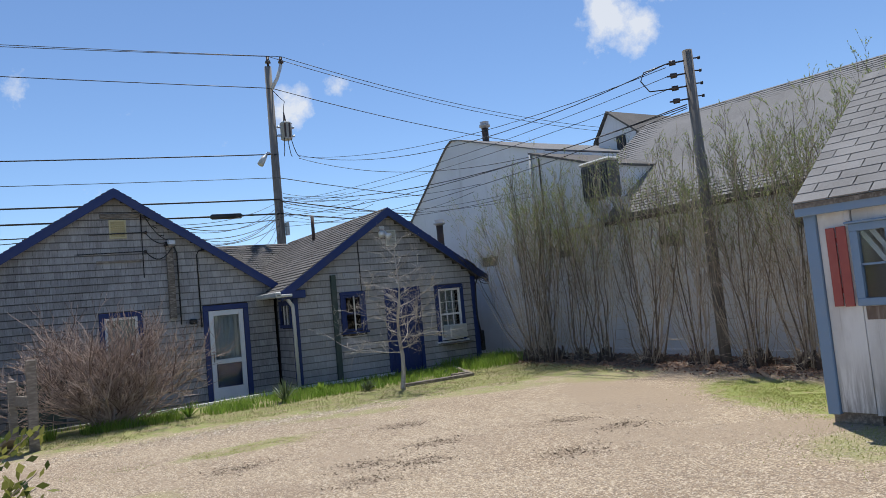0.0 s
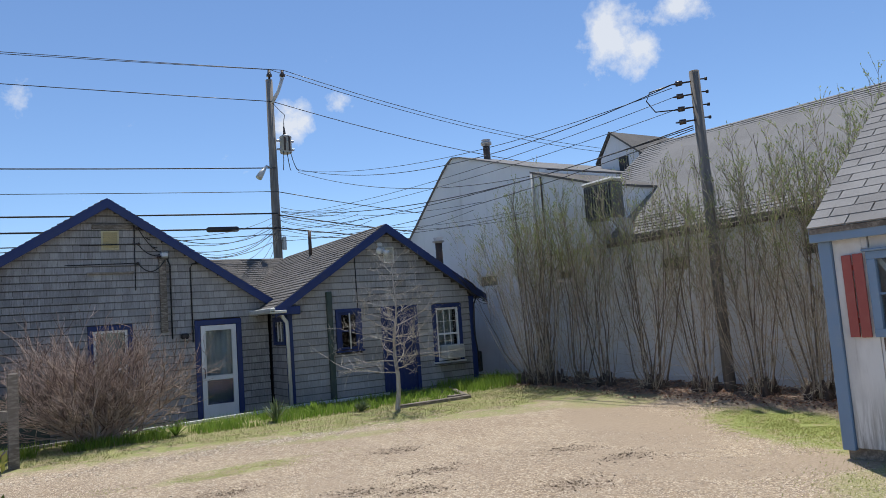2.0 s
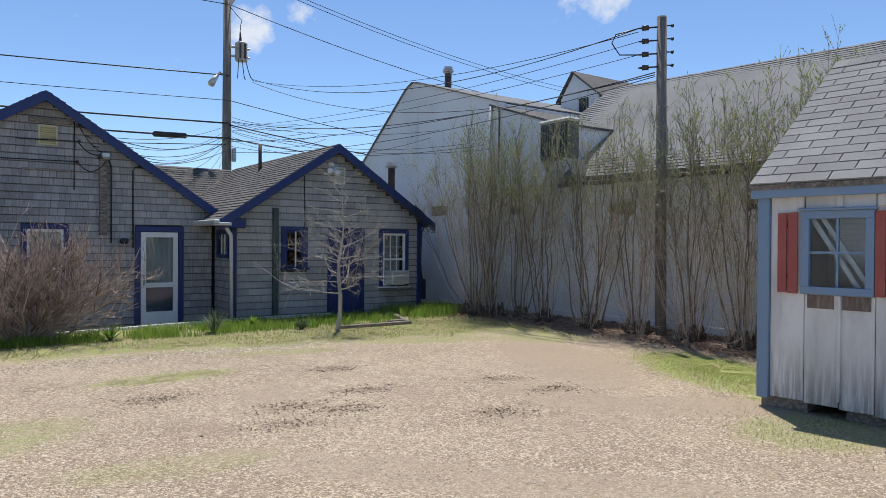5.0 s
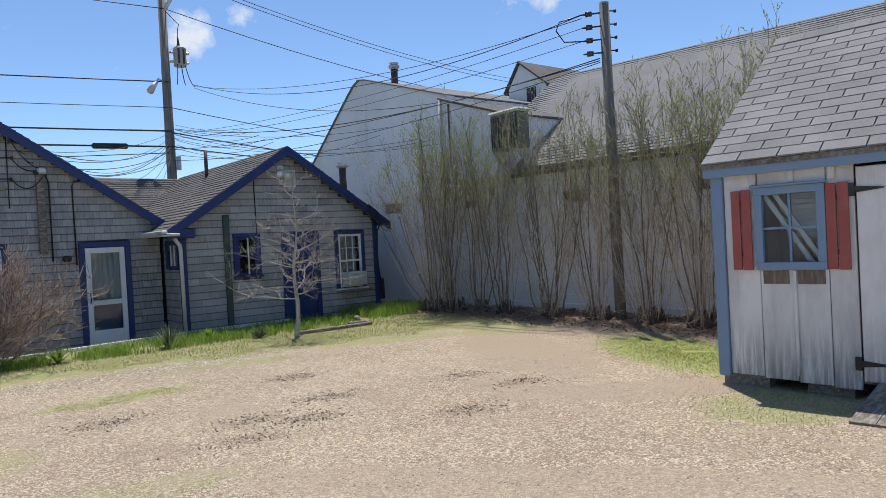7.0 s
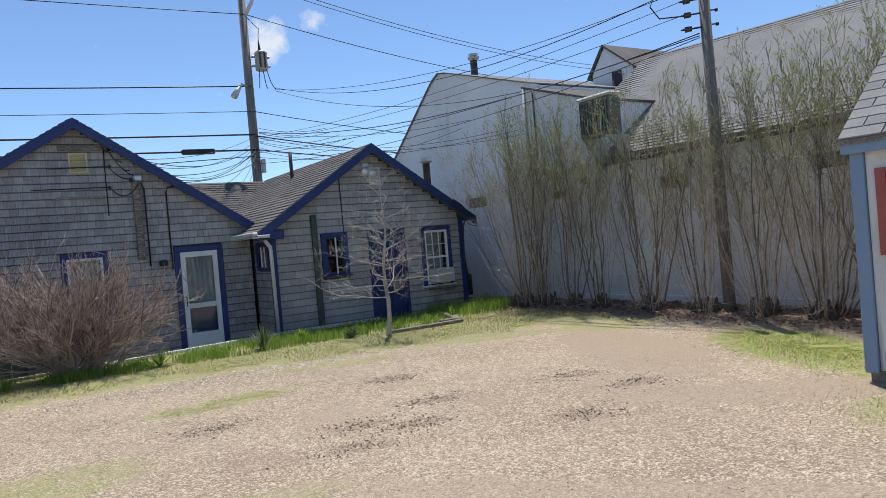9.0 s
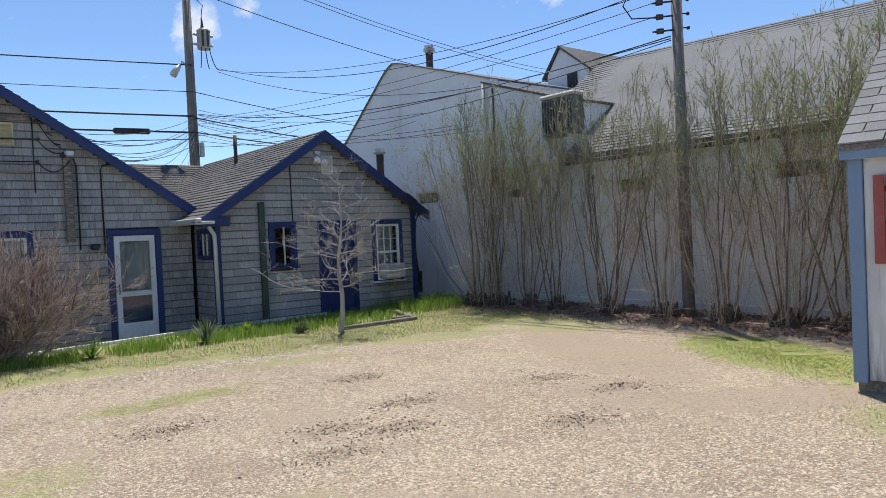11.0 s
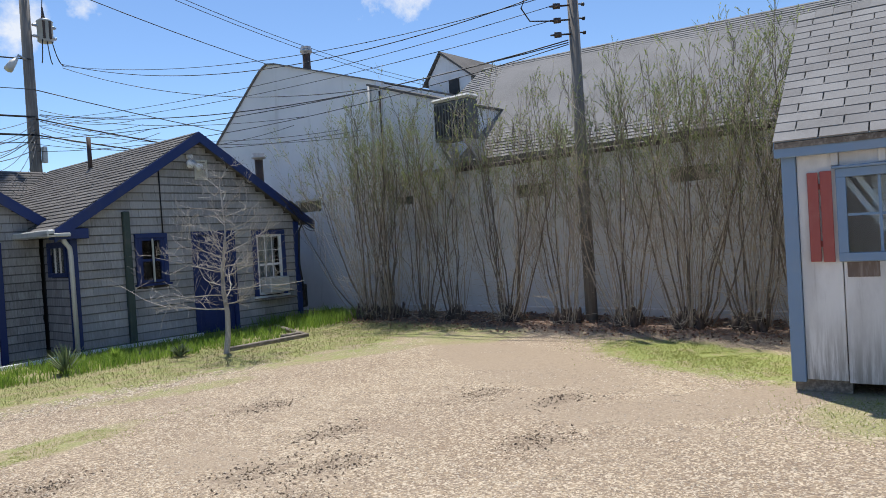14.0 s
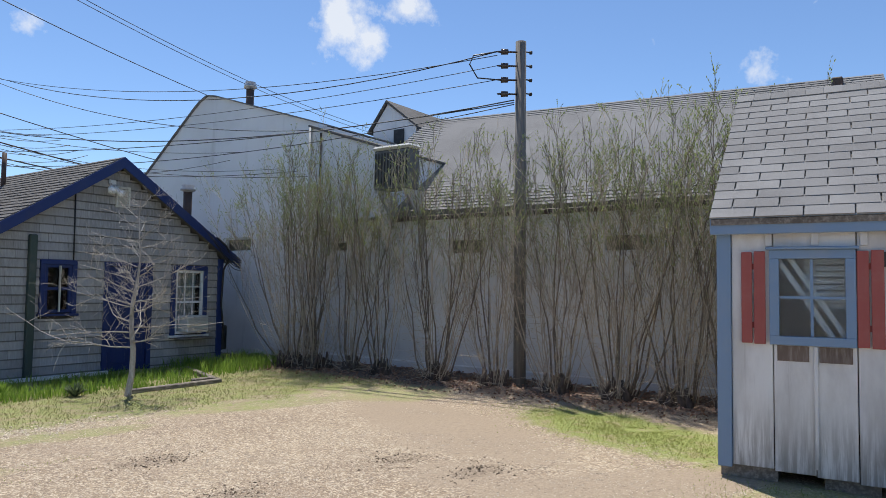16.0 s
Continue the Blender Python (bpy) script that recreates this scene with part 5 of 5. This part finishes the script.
solo("edging_board", B((4.9, 15.14, -0.1), (7.0, 15.2, 0.06), None, 0.008), WHITE, "weathered white edging board along the bed", "edging", "edging boards")


def timber(a, b, z=0.06, w=0.05, label="grey weathered timber along the flower bed"):
    a, b = Vector((*a, 0)), Vector((*b, 0))
    d = (b - a).normalized()
    m = Matrix(((d.x, -d.y, 0, a.x), (d.y, d.x, 0, a.y), (0, 0, 1, 0), (0, 0, 0, 1)))
    return solo("bed_timber", B((0, -w, -0.06), ((b - a).length, w, z), m, 0.012), TIMBER, label, "garden timber", "bed timbers")


timber((5.98, 12.82), (7.62, 12.86))
timber((7.62, 13.0), (8.3, 14.75))
timber((7.2, 13.02), (7.58, 13.02), 0.08)
slab = solo("concrete_slab", B((-2.6, 11.9, -0.08), (-0.75, 13.1, 0.03), None, 0.015), CONCRETE, "worn concrete slab by the cottage corner", "slab")
fence = thing("fence_stub", "short weathered fence stub of two posts", "fence", at=(-0.3, 12.5, 0))
part("post", B((-0.28, 12.36, -0.2), (-0.14, 12.5, 1.3), None, 0.015), TIMBER, fence)
part("post", B((-0.52, 12.9, -0.2), (-0.4, 13.02, 1.0), None, 0.015), TIMBER, fence)
part("rail", B((-0.03, -0.35, -0.07), (0.03, 0.35, 0.07), pose(-0.33, 12.72, 0.7, 0, 0, 22)), TIMBER, fence)
part("plank", B((-0.13, -0.5, -0.02), (0.13, 0.5, 0.02), pose(-0.5, 12.45, 0.16, -14, 0, 12)), TIMBER, fence)
part("foot_post", B((-0.86, 12.1, -0.1), (-0.76, 12.22, 0.42), None, 0.012), TIMBER, fence)
ub = thing("utility_box", "grey plastic box with a hose pipe by the wall", "utility box", at=(-1.3, 15.9, -0.24))
part("body", B((-1.6, 15.7, -0.24), (-1.05, 16.1, 0.1), None, 0.03), ALU, ub)
tube_part("hose", [(-1.62, 15.85, 0.05), (-1.72, 15.8, 0.25), (-1.66, 15.82, 0.42), (-1.55, 15.85, 0.35), (-1.52, 15.88, 0.1)], 0.02, STEEL, ub)
bins = thing("green_bin", "dark green bin against the shingled wall", "bin", at=(-0.2, 15.95, -0.24))
part("body", prism(bmesh.new(), [(-0.5, 15.75, -0.235), (0.35, 15.75, -0.235), (0.4, 15.75, 0.72), (-0.55, 15.75, 0.72)], (0, 0.5, 0)), GREENPIPE, bins)
part("lid", B((-0.58, 15.7, 0.72), (0.43, 16.3, 0.78), None, 0.02), GREENPIPE, bins)

# ---- plants ----


def leaf_faces(vs, fs, p, d, size, wide, rng):
    d = d.normalized()
    s = d.cross(Vector((rng.uniform(-1, 1), rng.uniform(-1, 1), rng.uniform(-1, 1)))).normalized()
    k = len(vs)
    vs += [p, p + d * size * 0.5 + s * wide, p + d * size, p + d * size * 0.5 - s * wide]
    fs.append((k, k + 1, k + 2, k + 3))


def link(name, vs, fs, material, parent, label="", smooth=True):
    ob = new(name, raw(name, [tuple(v) for v in vs], fs, material, smooth))
    ob.parent = parent
    ob.matrix_parent_inverse = Matrix.Translation(-parent.location)
    return tagged(ob, label)


def tall_shrub(x, y, height, stems, wide_far, wide_near, seed, green, stool=0.12):
    """A vase-shaped shrub: stems fan out of one dark stool, fork into upright laterals and twigs, new leaves towards the top."""
    rng = random.Random(seed)
    ob = thing("tall_shrub", "tall upright shrub with bare tan stems and small spring leaves", "shrub", "shrubs along the white wall", at=(x, y, 0))
    lv, lf = [], []

    def held(q):
        q.x = min(q.x, 10.6)
        return q

    for i in range(stems):
        vs, fs = [], []
        s = rng.uniform(-1, 1)
        reach = (wide_far if s > 0 else wide_near) * s
        h = height * rng.uniform(0.5, 1.0) ** 0.6 * (1 - 0.25 * s * s)
        ox = rng.uniform(-0.55, 0.45)
        foot = Vector((x + rng.uniform(-1, 1) * stool * 0.8, y + s * stool + rng.uniform(-1, 1) * stool * 0.5, 0.0))
        pts, jog = [], Vector((0, 0, 0))
        bend = rng.uniform(0.65, 1.0)
        for k in range(9):
            f = k / 8
            pts.append(held(foot + Vector((ox * f, reach * f ** bend, h * f)) + jog))
            jog += Vector((rng.uniform(-1, 1), rng.uniform(-1, 1), 0)) * 0.06
        r0 = rng.choice((0.006, 0.008, 0.01, 0.016))
        tube_data(vs, fs, pts, [max(0.002, r0 * (1 - 0.82 * k / 8)) for k in range(9)], 5, False)
        for t in range(rng.randint(9, 13)):
            f = 0.2 + 0.78 * rng.random() ** 0.6
            k = min(7, int(f * 8))
            b = pts[k].lerp(pts[k + 1], f * 8 - k)
            up = (pts[k + 1] - pts[k]).normalized()
            d = (up * rng.uniform(0.9, 1.6) + Vector((rng.uniform(-0.7, 0.6), rng.uniform(-1, 1), rng.uniform(-0.2, 0.3))) * 0.75).normalized()
            ln = rng.uniform(0.3, 0.95) * (1.1 - 0.45 * f)
            m1 = held(b + d * ln * 0.5)
            e = held(m1 + (d + Vector((rng.uniform(-0.2, 0.2), rng.uniform(-0.2, 0.2), 0.3))).normalized() * ln * 0.5)
            tube_data(vs, fs, [b, m1, e], [0.004, 0.003, 0.0015], 3, False)
            for _ in range(rng.randint(3, 5)):
                g = rng.uniform(0.25, 1.0)
                p = b.lerp(m1, g * 2) if g < 0.5 else m1.lerp(e, g * 2 - 1)
                d2 = (d + Vector((rng.uniform(-1, 1), rng.uniform(-1, 1), rng.uniform(-0.35, 0.6))) * 0.8).normalized()
                q = held(p + d2 * rng.uniform(0.1, 0.32))
                tube_data(vs, fs, [p, q], [0.0024, 0.0013], 3, False)
                rise = min(1.0, max(0.06, (q.z / height - 0.35) / 0.35)) * green
                for _ in range(int(rng.uniform(2.0, 12.0) * rise + rng.random() * 0.8)):
                    leaf_faces(lv, lf, p.lerp(q, rng.uniform(0.25, 1.05)), d2 + Vector((rng.uniform(-1, 1), rng.uniform(-1, 1), rng.uniform(-0.2, 1))) * 0.9, rng.uniform(0.022, 0.046), rng.uniform(0.005, 0.0095), rng)
        link("stem", vs, fs, OLDSTEM if r0 > 0.012 else STEM, ob)
    vs, fs = [], []
    for i in range(stems * 13):
        s = rng.uniform(-1, 1)
        z = 3.0 * rng.random() ** 1.3
        p = held(Vector((x + rng.uniform(-0.35, 0.2), y + s * (0.15 + 0.27 * z), z * 0.9 + 0.04)))
        d = Vector((rng.uniform(-1, 0.6), rng.uniform(-1, 1) + s * 0.5, rng.uniform(-0.2, 1.1))).normalized()
        ln = rng.uniform(0.12, 0.5)
        m1 = held(p + d * ln * 0.5)
        q = held(m1 + (d + Vector((rng.uniform(-1, 1), rng.uniform(-1, 1), rng.uniform(-0.6, 0.6))) * 0.6).normalized() * ln * 0.5)
        q.z = max(q.z, 0.03)
        tube_data(vs, fs, [p, m1, q], [0.003, 0.0026, 0.0014], 3, False)
    tagged(link("brushwood", vs, fs, DRYTWIG, ob), "pale dry twigs low in the shrub", kind="stuff")
    for i in range(4 + stems // 2):
        a, r = rng.uniform(0, 6.28), stool * rng.uniform(0.2, 1.25)
        p = Vector((x + math.cos(a) * r * 0.8, y + math.sin(a) * r, -0.03))
        vs, fs = [], []
        tube_data(vs, fs, [p, p + Vector((math.cos(a) * 0.03, math.sin(a) * 0.04, 0.12)), p + Vector((rng.uniform(-0.06, 0.06), rng.uniform(-0.1, 0.1), rng.uniform(0.18, 0.38)))], [0.075, 0.055, 0.02], 6, True)
        link("cut_stub", vs, fs, STUB, ob)
    link("foliage", lv, lf, BUDS, ob, "small yellow-green spring leaves", False)
    return ob


SHRUBS = [(9.8, 13.55, 4.9, 36, 2.4, 0.6, 0.9, 0.26), (9.85, 12.95, 4.8, 32, 1.5, 0.9, 0.9, 0.26), (9.9, 12.05, 4.35, 17, 0.8, 0.7, 0.9, 0.12),
          (9.95, 11.4, 4.25, 16, 0.7, 0.7, 0.9, 0.12), (9.95, 10.2, 4.4, 30, 1.35, 1.2, 0.7, 0.18), (10.0, 9.05, 4.3, 22, 0.9, 0.6, 0.8, 0.14),
          (10.0, 7.95, 4.3, 30, 1.0, 0.9, 0.9, 0.18), (10.0, 6.98, 4.4, 36, 1.0, 1.0, 0.9, 0.2), (10.02, 6.1, 4.4, 31, 0.85, 0.8, 1.0, 0.18),
          (10.05, 5.4, 4.3, 24, 0.7, 0.7, 1.0, 0.16), (10.1, 4.7, 4.1, 16, 0.6, 0.6, 1.0, 0.14)]
for i, (sx, sy, sh, n, wf, wn, gr, st) in enumerate(SHRUBS):
    tall_shrub(sx, sy, sh, n, wf, wn, 300 + i, gr, st)


def twig_grow(vs, fs, p, d, ln, r, depth, rng, droop=0.0, fan=0.75, thin=0.003):
    pts, q, dd = [p], p.copy(), d.normalized()
    n = 4
    for k in range(n):
        dd = (dd + Vector((rng.uniform(-1, 1), rng.uniform(-1, 1), rng.uniform(-1, 1))) * 0.18 + Vector((0, 0, -droop))).normalized()
        q = q + dd * ln / n
        q.z = max(q.z, 0.03)
        pts.append(q.copy())
    r = max(r, thin)
    tube_data(vs, fs, pts, [max(r * (1 - 0.6 * k / n), thin * 0.7) for k in range(n + 1)], 5 if r > 0.008 else 3, False)
    if depth > 0:
        for _ in range(rng.randint(3, 4) if depth > 1 else rng.randint(3, 5)):
            k = rng.randint(1, n)
            side = Vector((rng.uniform(-1, 1), rng.uniform(-1, 1), rng.uniform(-0.5, 1))).normalized()
            twig_grow(vs, fs, pts[k], dd + side * fan, ln * rng.uniform(0.45, 0.7), r * 0.6, depth - 1, rng, droop, fan, thin)


rng = random.Random(9)
bush = thing("twiggy_bush", "wide leafless brown bush of dense fine twigs", "bush", at=(0.5, 14.0, 0))
for i in range(85):
    vs, fs = [], []
    a, tilt = rng.uniform(0, 2 * math.pi), 1.25 * rng.random() ** 0.7
    d = Vector((math.cos(a) * math.sin(tilt), math.sin(a) * math.sin(tilt) * 0.5, math.cos(tilt)))
    foot = Vector((1.02 + rng.uniform(-0.35, 0.35), 13.8 + rng.uniform(-0.15, 0.15), 0))
    twig_grow(vs, fs, foot, d, rng.uniform(0.95, 1.25), 0.015, 3, rng, -0.02, 0.8, 0.005)
    link("stem", vs, fs, TWIG, bush)

rng = random.Random(4)
tree = thing("young_tree", "young leafless tree with pale spreading branches", "tree", at=(5.86, 12.62, 0))
vs, fs = [], []
base = Vector((5.86, 12.62, -0.02))
pts = [base + Vector((0.03 * math.sin(k * 1.3) + 0.012 * k, 0.02 * math.cos(k * 1.7), 2.95 * k / 9)) for k in range(10)]
tube_data(vs, fs, pts, [0.05, 0.042, 0.038, 0.033, 0.027, 0.02, 0.014, 0.009, 0.006, 0.003], 8, False)
link("trunk", vs, fs, TREEBARK, tree)
for i in range(30):
    vs, fs = [], []
    f = 0.24 + 0.7 * i / 29
    k = min(8, int(f * 9))
    p = pts[k].lerp(pts[k + 1], f * 9 - k)
    a = 2.2 + i * 2.4
    out = 1.0 - (f - 0.24) / 0.76
    ln = (0.8 * out ** 0.8 + 0.2) * rng.uniform(0.75, 1.2) * (1.35 if i in (0, 2, 4) else 1.0)
    twig_grow(vs, fs, p, Vector((math.cos(a), math.sin(a), 0.05 + 0.4 * f)), ln * 1.05, 0.011 * (1.2 - 0.8 * f), 3 if i < 14 else 2, rng, -0.015, 1.05, 0.0028)
    link("branch", vs, fs, TREEBARK, tree)

rng = random.Random(12)
holly = thing("holly_bush", "glossy evergreen holly bush with yellow-green new leaves", "bush", at=(-1.3, 4.8, 0))
lv, lf = [], []
for i in range(150):
    vs, fs = [], []
    a, tilt = rng.uniform(0, 2 * math.pi), math.acos(rng.uniform(-0.1, 1))
    d = Vector((math.cos(a) * math.sin(tilt), math.sin(a) * math.sin(tilt), math.cos(tilt)))
    tip = Vector((-1.26, 4.78, 0.62)) + Vector((d.x * 0.82, d.y * 0.9, d.z * 0.98)) * rng.uniform(0.7, 1.06)
    if rng.random() < 0.3 and d.x > 0.3 and d.z < 0.45:
        tip += Vector((0.45, -0.15, 0.0))
    tip.x = min(tip.x, 0.0 if tip.z < 0.55 else -0.3)
    root = Vector((-1.3 + rng.uniform(-0.15, 0.15), 4.8 + rng.uniform(-0.15, 0.15), 0))
    midp = root.lerp(tip, 0.55) + Vector((0, 0, 0.12))
    tube_data(vs, fs, [root, midp, tip], [0.015, 0.008, 0.003], 5, False)
    link("stem", vs, fs, BARK, holly)
    for _ in range(75):
        f = rng.uniform(0.45, 1.0)
        p = (midp.lerp(tip, (f - 0.45) / 0.55)) + Vector((rng.uniform(-1, 1), rng.uniform(-1, 1), rng.uniform(-1, 1))) * 0.07
        leaf_faces(lv, lf, p, (tip - midp).normalized() + Vector((rng.uniform(-1, 1), rng.uniform(-1, 1), rng.uniform(-0.6, 1.0))) * 1.1, rng.uniform(0.045, 0.075), rng.uniform(0.013, 0.021), rng)
link("foliage", lv, lf, HOLLY, holly, "glossy green leaves", False)


def blades(name, count, place, hmin, hmax, wide, material, label, seed, bend=0.5):
    """Grass as one mesh of single bent blades; place(rng) gives the foot, or None."""
    rng = random.Random(seed)
    vs, fs = [], []
    while len(fs) < count * 2:
        xy = place(rng)
        if xy is None:
            continue
        x, y = xy
        z = ground_z(x, y)
        a = rng.uniform(0, 6.283)
        h = rng.uniform(hmin, hmax)
        s = Vector((math.cos(a), math.sin(a), 0)) * wide * rng.uniform(0.6, 1.2)
        q = Vector((rng.uniform(-1, 1), rng.uniform(-1, 1), 0)) * h * bend
        p = Vector((x, y, z - 0.005))
        k = len(vs)
        vs += [p - s, p + s, p + q * 0.35 + Vector((0, 0, h * 0.6)) + s * 0.8, p + q * 0.35 + Vector((0, 0, h * 0.6)) - s * 0.8, p + q + Vector((0, 0, h))]
        fs += [(k, k + 1, k + 2, k + 3), (k + 3, k + 2, k + 4)]
    return tagged(new(name, raw(name, [tuple(v) for v in vs], fs, material)), label, "grass", kind="stuff")


def bed_place(r):
    x = r.uniform(-0.9, 8.4)
    front = 13.15 if x < 5.9 else 13.0
    back = edge_y(x) - 0.05 if x < 4.8 else 15.1
    y = r.uniform(front, back)
    if x > 7.5 and y < 13.0 + (x - 7.5) * 2.4:
        return None
    if y > back - 0.55 and r.random() < 0.85:
        return None
    return (x, y) if noise.noise((x * 1.6, y * 1.6, 7)) > -0.25 else None


def corner_place(r):
    x, y = r.uniform(8.1, 10.0), r.uniform(13.6, 15.2)
    return x, y


def lawn_place(r):
    x, y = r.uniform(-3, 9.4), r.uniform(9.6, 13.6)
    lim = 12.5 - 0.16 * x
    n = noise.noise((x * 0.9, y * 0.9, 2)) + 0.4 * noise.noise((x * 3, y * 3, 5))
    return (x, y) if y + n * 1.3 > lim - 0.4 * r.random() else None


def patch_place(r):
    u, v = r.gauss(0, 0.42), r.gauss(0, 0.45)
    x = 7.95 + u * 0.9 * 0.883 + v * 2.2 * 0.469
    y = 6.1 - u * 0.9 * 0.469 + v * 2.2 * 0.883
    return (x, y) if noise.noise((x * 1.8, y * 1.8, 11)) > -0.3 else None


def shed_place(r):
    x, y = r.gauss(6.0, 0.45), r.gauss(3.9, 0.45)
    return (x, y) if x < 6.75 else None


def streak_place(r):
    x, y = r.gauss(1.9, 0.9), r.gauss(9.5, 0.2)
    return (x, y) if noise.noise((x * 2.2, y * 2.2, 1)) > 0 else None


blades("bed_grass", 7000, bed_place, 0.07, 0.2, 0.006, GRASS, "bright green spring blades in the flower bed", 1)
blades("corner_grass", 1800, corner_place, 0.12, 0.3, 0.006, GRASS, "bright green grass at the cottage corner", 2)
blades("lawn", 24000, lawn_place, 0.012, 0.045, 0.003, LAWN, "thin dry lawn before the flower bed", 3, 1.2)
blades("green_patch", 14000, patch_place, 0.006, 0.024, 0.004, TURF, "low green grass patch by the shed", 4, 1.2)
blades("shed_grass", 1600, shed_place, 0.01, 0.032, 0.003, TURF, "short grass at the foot of the shed", 6, 1.2)
blades("lawn_streak", 2200, streak_place, 0.006, 0.02, 0.003, TURF, "thin dry grass streak in the gravel", 5, 1.2)


def tuft(name, x, y, n, h, seed, label, material=GRASS):
    r = random.Random(seed)
    vs, fs = [], []
    for i in range(n):
        a, t = r.uniform(0, 6.28), r.uniform(0.1, 1.1)
        d = Vector((math.cos(a) * math.sin(t), math.sin(a) * math.sin(t), math.cos(t)))
        s = d.cross(Vector((0, 0, 1))).normalized() * 0.012
        p = Vector((x, y, 0)) + d * 0.02
        q = p + d * h * r.uniform(0.6, 1)
        k = len(vs)
        vs += [p - s, p + s, p.lerp(q, 0.6) + s, p.lerp(q, 0.6) - s, q - Vector((0, 0, 0.06 * h))]
        fs += [(k, k + 1, k + 2, k + 3), (k + 3, k + 2, k + 4)]
    ob = thing(name, label, "plant", at=(x, y, 0))
    link("foliage", vs, fs, material, ob, "", False)


tuft("yucca_clump", 3.85, 13.5, 60, 0.5, 3, "spiky grey-green clump in the flower bed", YUCCA)
tuft("daffodil_clump", 2.1, 13.4, 70, 0.34, 4, "green bulb leaves in the flower bed")
tuft("daffodil_clump", 4.6, 13.6, 50, 0.3, 6, "green bulb leaves in the flower bed")
tuft("grey_herb", 5.35, 13.1, 90, 0.26, 5, "low grey-green herb cushion by the tree", YUCCA)


# stones, litter and small weeds
def stones(name, count, place, smin, smax, label, seed, material=STONE, flat=0.5):
    r = random.Random(seed)
    vs, fs = [], []
    n = 0
    while n < count:
        xy = place(r)
        if xy is None:
            continue
        n += 1
        x, y = xy
        s = smin + (smax - smin) * r.random() ** 2.5
        z = ground_z(x, y)
        a = r.uniform(0, 6.28)
        ca, sa = math.cos(a) * s, math.sin(a) * s
        e = r.uniform(0.55, 1)
        k = len(vs)
        vs += [(x + ca, y + sa, z), (x - sa * e, y + ca * e, z), (x - ca, y - sa, z), (x + sa * e, y - ca * e, z),
               (x + ca * 0.25, y + sa * 0.3, z + s * flat * r.uniform(0.7, 1.2)), (x - ca * 0.35, y - sa * 0.25, z + s * flat * r.uniform(0.6, 1.1))]
        fs += [(k, k + 1, k + 4), (k + 1, k + 5, k + 4), (k + 1, k + 2, k + 5), (k + 2, k + 3, k + 5), (k + 3, k + 4, k + 5), (k + 3, k, k + 4)]
    return tagged(new(name, raw(name, vs, fs, material)), label, "gravel", kind="stuff")


def gravel_place(r):
    x, y = r.uniform(-3, 7.6), 2.2 + 9.3 * r.random() ** 1.25
    if y > 12.2 - 0.16 * x or (x > 6.2 and y < 5.2):
        return None
    if noise.noise((x * 0.7, y * 0.7, 9)) < -0.32 or abs((x - 7.0) * 0.906 - (y - 8.0) * -0.423) < 0.6 and y > 5.8:
        return None
    return x, y


stones("gravel", 90000, gravel_place, 0.003, 0.012, "loose pale gravel over the yard", 8)
stones("gravel_drift", 2500, lambda r: (r.gauss(2.3, 1.5), r.gauss(11.2, 0.22)), 0.008, 0.026, "drift of grey gravel below the lawn", 10)
blades("weed_tufts", 1500, lambda r: (lambda c: (c[0] + r.gauss(0, 0.22), c[1] + r.gauss(0, 0.14)))(r.choice(DARKSPOTS)), 0.006, 0.022, 0.005, WEED, "dry dark weed tufts in the gravel", 13, 1.3)
stones("bark_crumbs", 1300, lambda r: (lambda c: (c[0] + r.gauss(0, 0.24), c[1] + r.gauss(0, 0.15)))(r.choice(DARKSPOTS)), 0.004, 0.018, "dark crumbs of bark and soil on the gravel", 15, DEBRIS, 0.7)
for_litter = lambda r: (r.uniform(9.0, 10.8), r.uniform(4.6, 14.4))
rl = random.Random(21)
vs, fs = [], []
for i in range(5200):
    x, y = for_litter(rl)
    if x < 9.35 + 0.3 * noise.noise((y, 0, 3)) and rl.random() < 0.7:
        continue
    leaf_faces(vs, fs, Vector((x, y, ground_z(x, y) + rl.uniform(0.004, 0.03))), Vector((rl.uniform(-1, 1), rl.uniform(-1, 1), rl.uniform(-0.15, 0.25))), rl.uniform(0.03, 0.07), rl.uniform(0.01, 0.022), rl)
tagged(new("leaf_litter", raw("leaf_litter", [tuple(v) for v in vs], fs, LITTER)), "dead brown leaves and mulch below the shrubs", "leaf litter", kind="stuff")

# clapboard neighbour behind the walk, known from the shed window's reflection
nb = thing("neighbour_house", "white clapboard house seen only as a reflection", "house", at=(-8, 1, 0))
part("wall", B((-8.2, -6, -0.2), (-7.0, 8, 3.6)), WHITE, nb)
for i in range(22):
    part("clapboard", prism(bmesh.new(), [(-7.0, -6, 0.1 + i * 0.16), (-6.97, -6, 0.1 + i * 0.16), (-6.99, -6, 0.27 + i * 0.16), (-7.0, -6, 0.27 + i * 0.16)], (0, 14, 0)), WHITE, nb)
